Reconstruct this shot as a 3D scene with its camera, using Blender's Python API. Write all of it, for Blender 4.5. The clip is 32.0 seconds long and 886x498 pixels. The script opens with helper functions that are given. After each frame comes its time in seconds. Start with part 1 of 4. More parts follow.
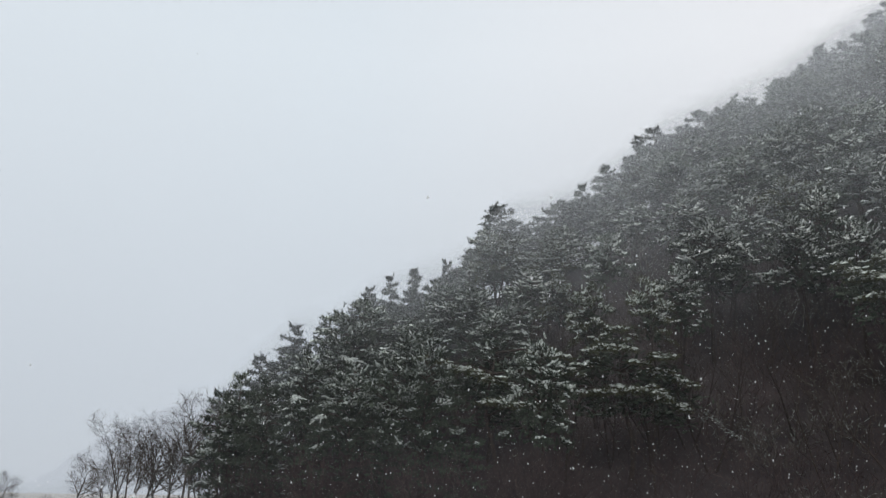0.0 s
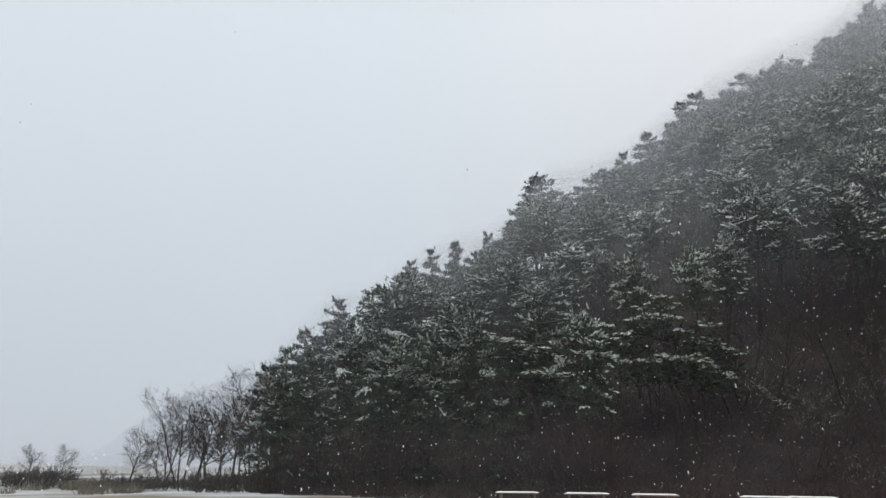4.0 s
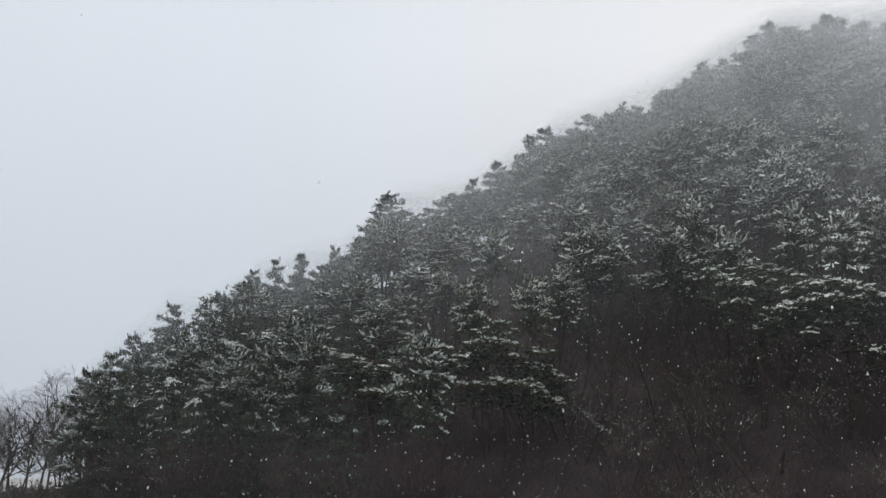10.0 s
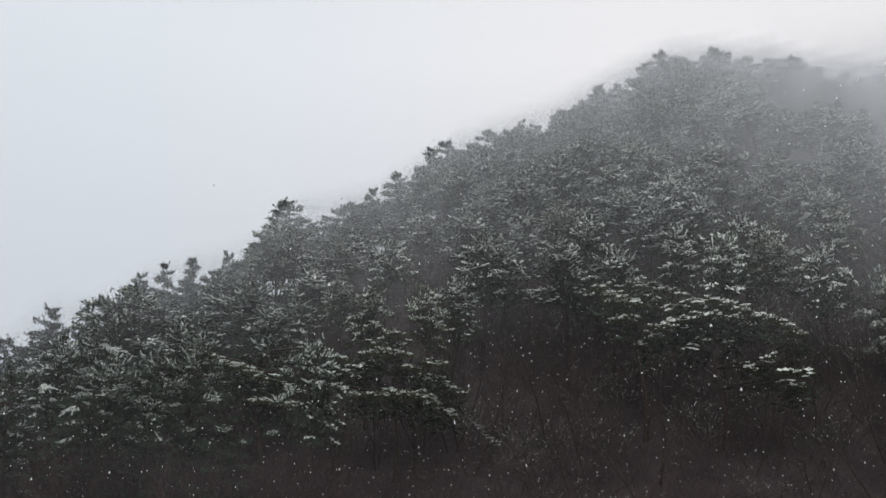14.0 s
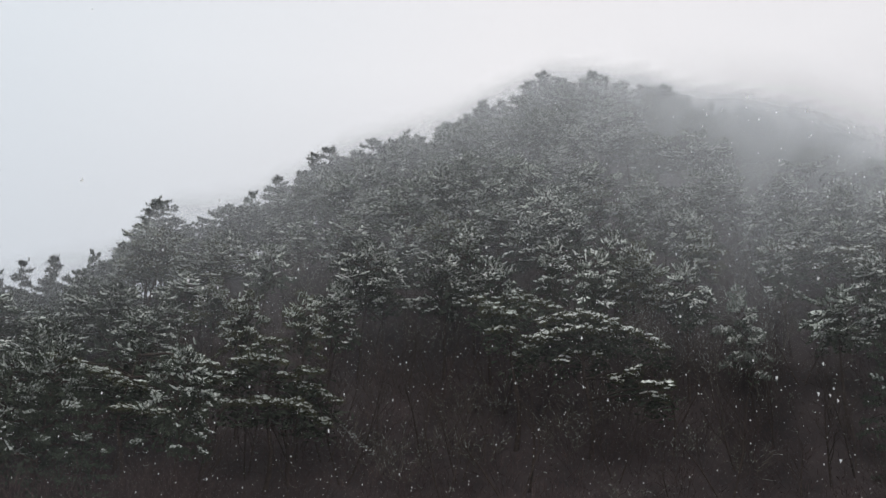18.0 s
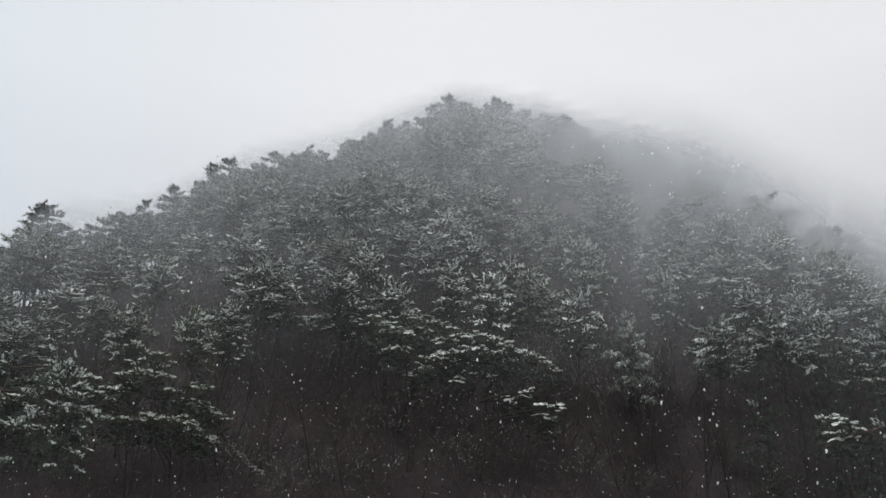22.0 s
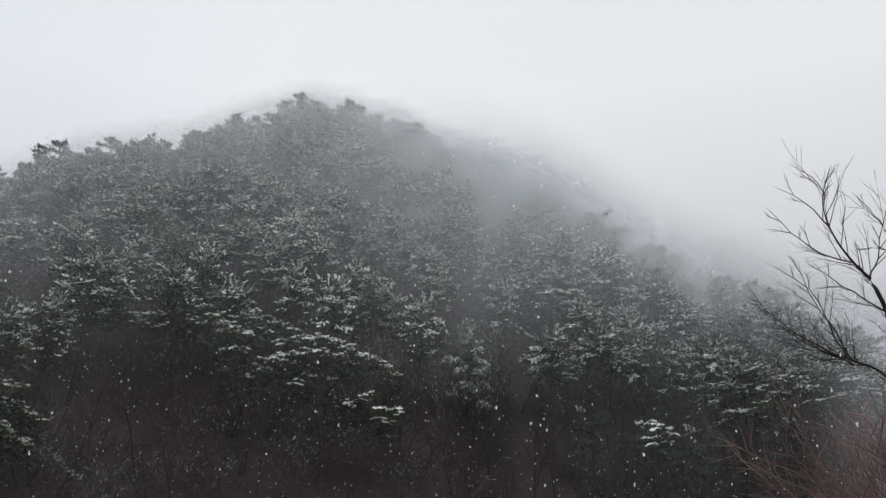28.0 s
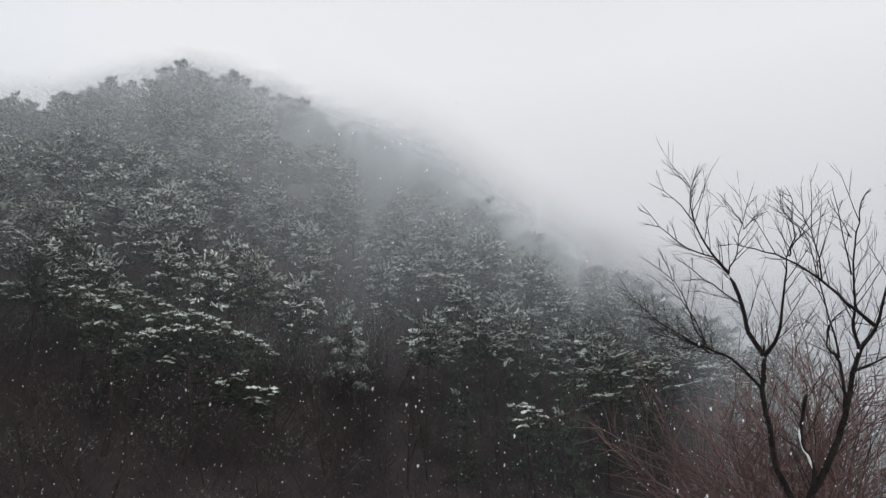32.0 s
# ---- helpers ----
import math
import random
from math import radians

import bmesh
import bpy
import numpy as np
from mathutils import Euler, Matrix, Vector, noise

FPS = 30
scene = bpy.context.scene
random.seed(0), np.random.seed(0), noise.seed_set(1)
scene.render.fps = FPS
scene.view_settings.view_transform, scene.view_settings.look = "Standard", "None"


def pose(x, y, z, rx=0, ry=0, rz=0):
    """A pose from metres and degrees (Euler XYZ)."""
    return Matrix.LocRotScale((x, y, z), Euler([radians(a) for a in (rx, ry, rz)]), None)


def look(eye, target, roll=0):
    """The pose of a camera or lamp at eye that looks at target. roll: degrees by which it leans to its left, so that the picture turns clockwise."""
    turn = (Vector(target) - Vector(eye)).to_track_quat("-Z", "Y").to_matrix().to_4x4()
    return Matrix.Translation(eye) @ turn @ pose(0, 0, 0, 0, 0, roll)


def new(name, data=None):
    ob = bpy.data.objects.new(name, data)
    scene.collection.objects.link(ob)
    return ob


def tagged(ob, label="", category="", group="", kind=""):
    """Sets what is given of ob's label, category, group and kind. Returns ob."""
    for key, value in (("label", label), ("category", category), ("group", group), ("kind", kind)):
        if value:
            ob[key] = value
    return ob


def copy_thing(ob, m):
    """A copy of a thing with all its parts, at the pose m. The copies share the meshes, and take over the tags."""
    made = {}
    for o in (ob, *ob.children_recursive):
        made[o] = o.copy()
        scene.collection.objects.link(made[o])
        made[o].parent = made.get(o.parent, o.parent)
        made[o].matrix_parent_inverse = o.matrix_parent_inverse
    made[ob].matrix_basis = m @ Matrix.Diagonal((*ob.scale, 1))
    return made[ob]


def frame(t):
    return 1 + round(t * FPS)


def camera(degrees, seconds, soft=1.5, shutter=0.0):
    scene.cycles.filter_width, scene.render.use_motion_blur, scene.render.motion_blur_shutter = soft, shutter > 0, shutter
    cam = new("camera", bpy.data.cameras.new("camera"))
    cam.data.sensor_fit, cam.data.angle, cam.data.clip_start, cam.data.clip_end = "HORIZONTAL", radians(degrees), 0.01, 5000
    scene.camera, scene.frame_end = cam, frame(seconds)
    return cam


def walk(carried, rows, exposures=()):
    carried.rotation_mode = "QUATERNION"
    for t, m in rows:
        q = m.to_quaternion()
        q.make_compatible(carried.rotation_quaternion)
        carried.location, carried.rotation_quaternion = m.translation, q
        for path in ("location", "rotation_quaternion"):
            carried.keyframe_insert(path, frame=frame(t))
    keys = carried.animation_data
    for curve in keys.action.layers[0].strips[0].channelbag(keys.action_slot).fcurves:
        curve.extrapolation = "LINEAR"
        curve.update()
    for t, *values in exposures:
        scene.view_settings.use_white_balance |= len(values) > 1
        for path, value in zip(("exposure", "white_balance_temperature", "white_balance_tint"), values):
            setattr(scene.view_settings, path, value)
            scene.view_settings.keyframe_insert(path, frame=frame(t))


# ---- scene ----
cam = camera(57.12, 32.0, soft=1.3)
PATH = [
    (0, pose(0, 0, 1.6, 106.93, -0.71, -0.95)),
    (0.5, pose(0, 0, 1.6, 106.75, -0.70, -0.10)),
    (1, pose(0, 0, 1.6, 106.52, -0.60, 0.50)),
    (1.5, pose(0, 0, 1.6, 106.26, -0.51, 1.05)),
    (2, pose(0, 0, 1.6, 105.92, -0.33, 1.84)),
    (2.5, pose(0, 0, 1.6, 105.57, -0.23, 2.54)),
    (3, pose(0, 0, 1.6, 105.20, -0.21, 2.77)),
    (3.5, pose(0, 0, 1.6, 104.93, -0.28, 2.56)),
    (5.5, pose(0, 0, 1.6, 105.20, -0.75, 0.52)),
    (6, pose(0, 0, 1.6, 105.20, -1.00, -0.00)),
    (6.5, pose(0, 0, 1.6, 105.23, -1.27, -0.99)),
    (7, pose(0, 0, 1.6, 105.35, -1.23, -1.89)),
    (7.5, pose(0, 0, 1.6, 105.61, -1.12, -2.86)),
    (8, pose(0, 0, 1.6, 105.81, -1.12, -4.15)),
    (8.5, pose(0, 0, 1.6, 105.84, -0.99, -5.42)),
    (9, pose(0, 0, 1.6, 105.80, -1.10, -6.99)),
    (9.5, pose(0, 0, 1.6, 106.03, -1.27, -8.38)),
    (10, pose(0, 0, 1.6, 106.33, -1.43, -9.31)),
    (10.5, pose(0, 0, 1.6, 106.50, -1.58, -9.88)),
    (11, pose(0, 0, 1.6, 106.66, -1.69, -10.26)),
    (11.5, pose(0, 0, 1.6, 106.67, -1.61, -10.83)),
    (12, pose(0, 0, 1.6, 106.66, -1.34, -11.68)),
    (12.5, pose(0, 0, 1.6, 106.78, -1.23, -12.78)),
    (13, pose(0, 0, 1.6, 106.96, -1.27, -14.22)),
    (13.5, pose(0, 0, 1.6, 107.20, -1.32, -15.56)),
    (14, pose(0, 0, 1.6, 107.24, -1.17, -16.76)),
    (14.5, pose(0, 0, 1.6, 107.18, -1.09, -18.00)),
    (16.5, pose(0, 0, 1.6, 107.71, -0.17, -22.37)),
    (17, pose(0, 0, 1.6, 107.77, -0.16, -23.21)),
    (17.5, pose(0, 0, 1.6, 107.83, -0.34, -24.24)),
    (18, pose(0, 0, 1.6, 107.97, -0.55, -25.35)),
    (18.5, pose(0, 0, 1.6, 108.32, -0.57, -26.37)),
    (19, pose(0, 0, 1.6, 108.78, -0.53, -27.32)),
    (19.5, pose(0, 0, 1.6, 109.21, -0.62, -28.40)),
    (20, pose(0, 0, 1.6, 109.33, -0.69, -29.51)),
    (20.5, pose(0, 0, 1.6, 109.35, -0.65, -30.39)),
    (21, pose(0, 0, 1.6, 109.30, -0.56, -31.06)),
    (21.5, pose(0, 0, 1.6, 109.28, -0.44, -31.82)),
    (22, pose(0, 0, 1.6, 109.40, -0.34, -32.69)),
    (22.5, pose(0, 0, 1.6, 109.49, -0.32, -33.48)),
    (23, pose(0, 0, 1.6, 109.69, -0.20, -34.03)),
    (23.5, pose(0, 0, 1.6, 109.80, -0.07, -34.81)),
    (24, pose(0, 0, 1.6, 109.70, -0.14, -36.03)),
    (24.5, pose(0, 0, 1.6, 109.61, -0.04, -37.16)),
    (25, pose(0, 0, 1.6, 109.72, 0.00, -38.25)),
    (25.5, pose(0, 0, 1.6, 109.92, 0.19, -39.03)),
    (27.5, pose(0, 0, 1.6, 109.66, 0.70, -42.75)),
    (28, pose(0, 0, 1.6, 109.60, 0.67, -43.76)),
    (28.5, pose(0, 0, 1.6, 109.60, 0.84, -44.41)),
    (29, pose(0, 0, 1.6, 109.38, 0.90, -45.10)),
    (29.5, pose(0, 0, 1.6, 109.02, 0.95, -46.17)),
    (30, pose(0, 0, 1.6, 108.55, 1.06, -47.44)),
    (30.5, pose(0, 0, 1.6, 108.20, 1.22, -48.71)),
    (31, pose(0, 0, 1.6, 108.07, 1.27, -49.95)),
    (31.5, pose(0, 0, 1.6, 108.13, 1.20, -51.16)),
    (32, pose(0, 0, 1.6, 108.19, 1.19, -52.32)),
]
# the camera's white balance drifts a little warmer in the middle of the shot
walk(cam, PATH, ((0, 0.03, 6500, 10), (9, 0.03, 6500, 10), (12, 0.03, 6590, 11), (19, 0.04, 6640, 12), (24, 0.02, 6510, 10), (32, 0.02, 6500, 10)))

# ---- sky and light: even overcast, snow falling ----
world = bpy.data.worlds.new("overcast")
scene.world = world
world.use_nodes = True
wn, wl = world.node_tree.nodes, world.node_tree.links
wn.clear()
w_out = wn.new("ShaderNodeOutputWorld")
w_bg = wn.new("ShaderNodeBackground")
w_sky = wn.new("ShaderNodeTexSky")
w_sky.sky_type, w_sky.sun_disc = "NISHITA", False
w_sky.sun_elevation, w_sky.sun_rotation = radians(50), radians(200)
w_dim = wn.new("ShaderNodeVectorMath")
w_dim.operation = "SCALE"
w_dim.inputs["Scale"].default_value = 0.08
w_co = wn.new("ShaderNodeTexCoord")
w_noise = wn.new("ShaderNodeTexNoise")
w_noise.inputs["Scale"].default_value = 1.6
w_noise.inputs["Detail"].default_value = 3.0
w_sep = wn.new("ShaderNodeSeparateXYZ")
w_up = wn.new("ShaderNodeMapRange")
w_up.inputs["From Min"].default_value, w_up.inputs["From Max"].default_value = -0.02, 0.5
w_hi = wn.new("ShaderNodeValToRGB")
w_hi.color_ramp.elements[0].position, w_hi.color_ramp.elements[0].color = 0.0, (0.555, 0.605, 0.67, 1)
w_hi.color_ramp.elements[1].position, w_hi.color_ramp.elements[1].color = 1.0, (0.755, 0.825, 0.885, 1)
w_east = wn.new("ShaderNodeMapRange")
w_east.inputs["From Min"].default_value, w_east.inputs["From Max"].default_value = -0.1, 0.43
w_tint = wn.new("ShaderNodeMixRGB")
w_lo = wn.new("ShaderNodeValToRGB")
w_lo.color_ramp.elements[0].position, w_lo.color_ramp.elements[0].color = 0.0, (0.46, 0.47, 0.50, 1)
w_lo.color_ramp.elements[1].position, w_lo.color_ramp.elements[1].color = 1.0, (0.885, 0.898, 0.93, 1)
w_mid = w_lo.color_ramp.elements.new(0.55)
w_mid.color = (0.64, 0.652, 0.685, 1)
wl.new(w_up.outputs["Result"], w_lo.inputs["Fac"])
wl.new(w_lo.outputs["Color"], w_tint.inputs["Color2"])
w_puff = wn.new("ShaderNodeMixRGB")
w_puff.blend_type = "MULTIPLY"
w_puff.inputs["Fac"].default_value = 0.10
w_add = wn.new("ShaderNodeMixRGB")
w_add.inputs["Fac"].default_value = 0.03
wl.new(w_co.outputs["Generated"], w_noise.inputs["Vector"])
wl.new(w_co.outputs["Generated"], w_sep.inputs["Vector"])
wl.new(w_sep.outputs["Z"], w_up.inputs["Value"])
wl.new(w_sep.outputs["X"], w_east.inputs["Value"])
wl.new(w_up.outputs["Result"], w_hi.inputs["Fac"])
wl.new(w_east.outputs["Result"], w_tint.inputs["Fac"])
wl.new(w_hi.outputs["Color"], w_tint.inputs["Color1"])
wl.new(w_tint.outputs["Color"], w_puff.inputs["Color1"])
wl.new(w_noise.outputs["Fac"], w_puff.inputs["Color2"])
wl.new(w_sky.outputs["Color"], w_dim.inputs["Vector"])
wl.new(w_puff.outputs["Color"], w_add.inputs["Color1"])
wl.new(w_dim.outputs["Vector"], w_add.inputs["Color2"])
wl.new(w_add.outputs["Color"], w_bg.inputs["Color"])
wl.new(w_bg.outputs["Background"], w_out.inputs["Surface"])

sun_data = bpy.data.lights.new("sun", "SUN")
sun_data.energy, sun_data.angle, sun_data.color = 0.6, radians(50), (1.0, 0.97, 0.93)
sun = new("sun", sun_data)
sun.matrix_world = look((-30, -80, 110), (0, 0, 0))


# ---- materials ----
def material(name, base, second=None, scale=6.0, rough=0.85, bump=0.0, bump_scale=30.0, by_object=0.0, by_island=0.0, fine=None, metal=0.0):
    """A rough surface whose colour wanders between two tones at two sizes."""
    m = bpy.data.materials.new(name)
    m.use_nodes = True
    n, k = m.node_tree.nodes, m.node_tree.links
    b = n["Principled BSDF"]
    b.inputs["Roughness"].default_value = rough
    b.inputs["Metallic"].default_value = metal
    b.inputs["Specular IOR Level"].default_value = 0.12
    co = n.new("ShaderNodeTexCoord")
    big = n.new("ShaderNodeTexNoise")
    big.inputs["Scale"].default_value = scale
    big.inputs["Detail"].default_value = 5.0
    k.new(co.outputs["Object"], big.inputs["Vector"])
    ramp = n.new("ShaderNodeValToRGB")
    ramp.color_ramp.elements[0].position, ramp.color_ramp.elements[1].position = 0.35, 0.65
    ramp.color_ramp.elements[0].color = (*base, 1)
    ramp.color_ramp.elements[1].color = (*(second or base), 1)
    k.new(big.outputs["Fac"], ramp.inputs["Fac"])
    last = ramp.outputs["Color"]
    for amount, node, socket in ((by_object, "ShaderNodeObjectInfo", "Random"), (by_island, "ShaderNodeNewGeometry", "Random Per Island")):
        if amount:
            info, hsv, rng = n.new(node), n.new("ShaderNodeHueSaturation"), n.new("ShaderNodeMapRange")
            rng.inputs["To Min"].default_value, rng.inputs["To Max"].default_value = 1 - amount, 1 + amount
            k.new(info.outputs[socket], rng.inputs["Value"])
            k.new(rng.outputs["Result"], hsv.inputs["Value"])
            k.new(last, hsv.inputs["Color"])
            last = hsv.outputs["Color"]
    k.new(last, b.inputs["Base Color"])
    if bump:
        small, bn = n.new("ShaderNodeTexNoise"), n.new("ShaderNodeBump")
        small.inputs["Scale"].default_value, small.inputs["Detail"].default_value = bump_scale, 6.0
        bn.inputs["Strength"].default_value, bn.inputs["Distance"].default_value = bump, 0.05
        k.new(co.outputs["Object"], small.inputs["Vector"])
        k.new(small.outputs["Fac"], bn.inputs["Height"])
        k.new(bn.outputs["Normal"], b.inputs["Normal"])
    return m


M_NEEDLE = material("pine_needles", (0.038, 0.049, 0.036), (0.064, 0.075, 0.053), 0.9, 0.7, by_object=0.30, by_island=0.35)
# Paler needles for the higher pines: distance haze painted into their base colour.
M_HAZED = material("haze_paled_needles", (0.10, 0.12, 0.098), (0.21, 0.23, 0.195), 1.1, 0.8, by_object=0.25, by_island=0.40)
M_MID = material("half_hazed_needles", (0.052, 0.066, 0.050), (0.098, 0.112, 0.086), 1.0, 0.75, by_object=0.28, by_island=0.38)
M_OLIVE = material("olive_needles", (0.050, 0.056, 0.030), (0.076, 0.076, 0.040), 0.9, 0.7, by_object=0.15, by_island=0.35)
M_SNOW = material("snow_on_boughs", (0.74, 0.75, 0.69), (0.91, 0.92, 0.87), 2.5, 0.6, by_object=0.06, by_island=0.10)
M_DUST = material("snow_dusted_needles", (0.58, 0.61, 0.56), (0.92, 0.94, 0.89), 3.0, 0.7, by_object=0.22, by_island=0.10)
M_FROST = material("thinly_snowed_needles", (0.22, 0.25, 0.22), (0.62, 0.65, 0.61), 3.5, 0.7, by_object=0.22, by_island=0.12)
M_RIME = material("lightly_snowed_needles", (0.30, 0.33, 0.29), (0.66, 0.69, 0.64), 3.2, 0.7, by_object=0.18, by_island=0.2)
M_BARK = material("pine_bark", (0.034, 0.027, 0.024), (0.062, 0.046, 0.038), 5.0, 0.9, 0.6, 22, by_object=0.2)
M_TWIG = material("grey_brown_twigs", (0.060, 0.050, 0.045), (0.10, 0.085, 0.075), 2.0, 0.9, by_object=0.25, by_island=0.25)
M_RED = material("reddish_brown_twigs", (0.048, 0.034, 0.033), (0.080, 0.055, 0.051), 1.2, 0.9, by_object=0.25, by_island=0.3)
M_NEAR = material("dark_wet_bark", (0.014, 0.011, 0.010), (0.036, 0.029, 0.026), 9.0, 0.75, 0.8, 60, by_island=0.15)
M_RUSSET = material("russet_twigs", (0.100, 0.062, 0.056), (0.205, 0.132, 0.119), 1.2, 0.9, by_object=0.15, by_island=0.4)
M_LITTER = material("leaf_litter_slope", (0.033, 0.027, 0.027), (0.058, 0.046, 0.045), 0.35, 0.95, 0.9, 3)
M_SHRUB = material("dry_shrub_twigs", (0.050, 0.045, 0.042), (0.085, 0.075, 0.062), 1.2, 0.9, by_object=0.3, by_island=0.3)
M_STRAW = material("dry_straw_grass", (0.14, 0.125, 0.098), (0.22, 0.20, 0.155), 0.8, 0.9, by_object=0.2, by_island=0.3)
M_BOARD = material("weathered_table_boards", (0.16, 0.12, 0.09), (0.26, 0.20, 0.15), 4.0, 0.85, 0.3, 40, by_object=0.2)
M_TARP = material("teal_tarpaulin", (0.05, 0.17, 0.15), (0.10, 0.26, 0.23), 3.0, 0.6, 0.4, 12)


def field_material():
    """Snow over stubble: white with straw showing through in drifting bands."""
    m = material("snowy_field", (0.58, 0.59, 0.60), (0.74, 0.75, 0.77), 0.05, 0.7, 0.5, 4)
    n, k = m.node_tree.nodes, m.node_tree.links
    b = n["Principled BSDF"]
    was = b.inputs["Base Color"].links[0].from_socket
    co, nz, rp, mx = n.new("ShaderNodeTexCoord"), n.new("ShaderNodeTexNoise"), n.new("ShaderNodeValToRGB"), n.new("ShaderNodeMixRGB")
    nz.inputs["Scale"].default_value, nz.inputs["Detail"].default_value = 0.09, 8.0
    rp.color_ramp.elements[0].position, rp.color_ramp.elements[1].position = 0.40, 0.58
    k.new(co.outputs["Object"], nz.inputs["Vector"])
    k.new(nz.outputs["Fac"], rp.inputs["Fac"])
    k.new(rp.outputs["Color"], mx.inputs["Fac"])
    k.new(was, mx.inputs["Color1"])
    mx.inputs["Color2"].default_value = (0.27, 0.235, 0.175, 1)
    k.new(mx.outputs["Color"], b.inputs["Base Color"])
    return m


M_FIELD = field_material()


def flake_material(name, through_share, tone, thinned=False):
    m = bpy.data.materials.new(name)
    m.use_nodes = True
    n, k = m.node_tree.nodes, m.node_tree.links
    n.remove(n["Principled BSDF"])
    d, t, mix = n.new("ShaderNodeBsdfDiffuse"), n.new("ShaderNodeBsdfTranslucent"), n.new("ShaderNodeMixShader")
    d.inputs["Color"].default_value = t.inputs["Color"].default_value = (*tone, 1)
    mix.inputs["Fac"].default_value = through_share
    k.new(d.outputs[0], mix.inputs[1])
    k.new(t.outputs[0], mix.inputs[2])
    last = mix
    if thinned:
        clear, last, thick = n.new("ShaderNodeBsdfTransparent"), n.new("ShaderNodeMixShader"), n.new("ShaderNodeAttribute")
        thick.attribute_name = "mist_share"
        k.new(thick.outputs["Fac"], last.inputs["Fac"])
        k.new(clear.outputs[0], last.inputs[1])
        k.new(mix.outputs[0], last.inputs[2])
    k.new(last.outputs[0], n["Material Output"].inputs["Surface"])
    return m


M_MIST = flake_material("mist", 0.5, (0.95, 0.97, 1.0), True)
M_FLAKE = flake_material("snowflake", 0.6, (0.97, 0.97, 0.97))
# Far hill glows by emission: its pale haze tone is painted, not lit.
M_FAR = bpy.data.materials.new("glowing_far_haze")
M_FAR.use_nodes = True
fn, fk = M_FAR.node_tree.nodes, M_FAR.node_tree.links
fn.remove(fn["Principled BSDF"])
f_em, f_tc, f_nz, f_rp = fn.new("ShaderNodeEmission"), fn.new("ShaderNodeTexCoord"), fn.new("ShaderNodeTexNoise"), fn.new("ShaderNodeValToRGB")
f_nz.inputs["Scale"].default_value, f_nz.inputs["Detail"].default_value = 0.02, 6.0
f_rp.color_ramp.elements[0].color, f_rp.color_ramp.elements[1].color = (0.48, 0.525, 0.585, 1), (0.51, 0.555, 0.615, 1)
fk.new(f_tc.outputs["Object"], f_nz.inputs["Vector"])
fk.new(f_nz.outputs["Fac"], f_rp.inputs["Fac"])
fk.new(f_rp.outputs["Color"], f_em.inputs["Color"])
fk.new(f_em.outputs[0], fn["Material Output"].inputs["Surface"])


# ---- building helpers ----
class Pile:
    """Vertices and faces that become one mesh."""

    def __init__(self):
        self.v, self.f = [], []

    def tube(self, pts, radii, sides=5, tip=True):
        base = len(self.v)
        pts = [Vector(p) for p in pts]
        for i, p in enumerate(pts):
            d = (pts[min(i + 1, len(pts) - 1)] - pts[max(i - 1, 0)]).normalized()
            a = d.cross(Vector((0.31, 0.87, 0.38))).normalized()
            b = d.cross(a)
            last = i == len(pts) - 1
            if last and tip:
                self.v.append(tuple(p))
                break
            for s in range(sides):
                w = 2 * math.pi * s / sides
                self.v.append(tuple(p + (a * math.cos(w) + b * math.sin(w)) * radii[i]))
        for i in range(len(pts) - 1):
            r0, r1 = base + i * sides, base + (i + 1) * sides
            for s in range(sides):
                q = (s + 1) % sides
                if i == len(pts) - 2 and tip:
                    self.f.append((r0 + s, r0 + q, r1))
                else:
                    self.f.append((r0 + s, r0 + q, r1 + q, r1 + s))

    def tri(self, a, b, c):
        n = len(self.v)
        self.v += [tuple(a), tuple(b), tuple(c)]
        self.f.append((n, n + 1, n + 2))

    def box(self, cx, cy, cz, sx, sy, sz, m=None, bevel=0.0):
        n = len(self.v)
        for z in (-1, 1):
            for x, y in ((-1, -1), (1, -1), (1, 1), (-1, 1)):
                k = 1 - (bevel if z > 0 else 0)
                p = Vector((cx + x * sx / 2 * k, cy + y * sy / 2 * k, cz + z * sz / 2))
                self.v.append(tuple(m @ p if m else p))
        for q in ((0, 3, 2, 1), (4, 5, 6, 7), (0, 1, 5, 4), (1, 2, 6, 5), (2, 3, 7, 6), (3, 0, 4, 7)):
            self.f.append(tuple(n + i for i in q))

    def mesh(self, name, mat, smooth=False):
        me = bpy.data.meshes.new(name)
        me.from_pydata(self.v, [], self.f)
        me.materials.append(mat)
        if smooth:
            me.polygons.foreach_set("use_smooth", [True] * len(me.polygons))
        return me


def part(name, me, parent, label=""):
    ob = new(name, me)
    ob.parent = parent
    return tagged(ob, label)


def loose_triangles(name, corners, mat):
    """One mesh of triangles that share no corner."""
    n = len(corners)
    me = bpy.data.meshes.new(name)
    me.vertices.add(3 * n)
    me.vertices.foreach_set("co", np.ascontiguousarray(corners, dtype=np.float32).ravel())
    me.loops.add(3 * n)
    me.loops.foreach_set("vertex_index", np.arange(3 * n, dtype=np.int32))
    me.polygons.add(n)
    me.polygons.foreach_set("loop_start", np.arange(0, 3 * n, 3, dtype=np.int32))
    me.update(calc_edges=True)
    me.materials.append(mat)
    return me


def unit(a):
    return a / np.linalg.norm(a, axis=1)[:, None]


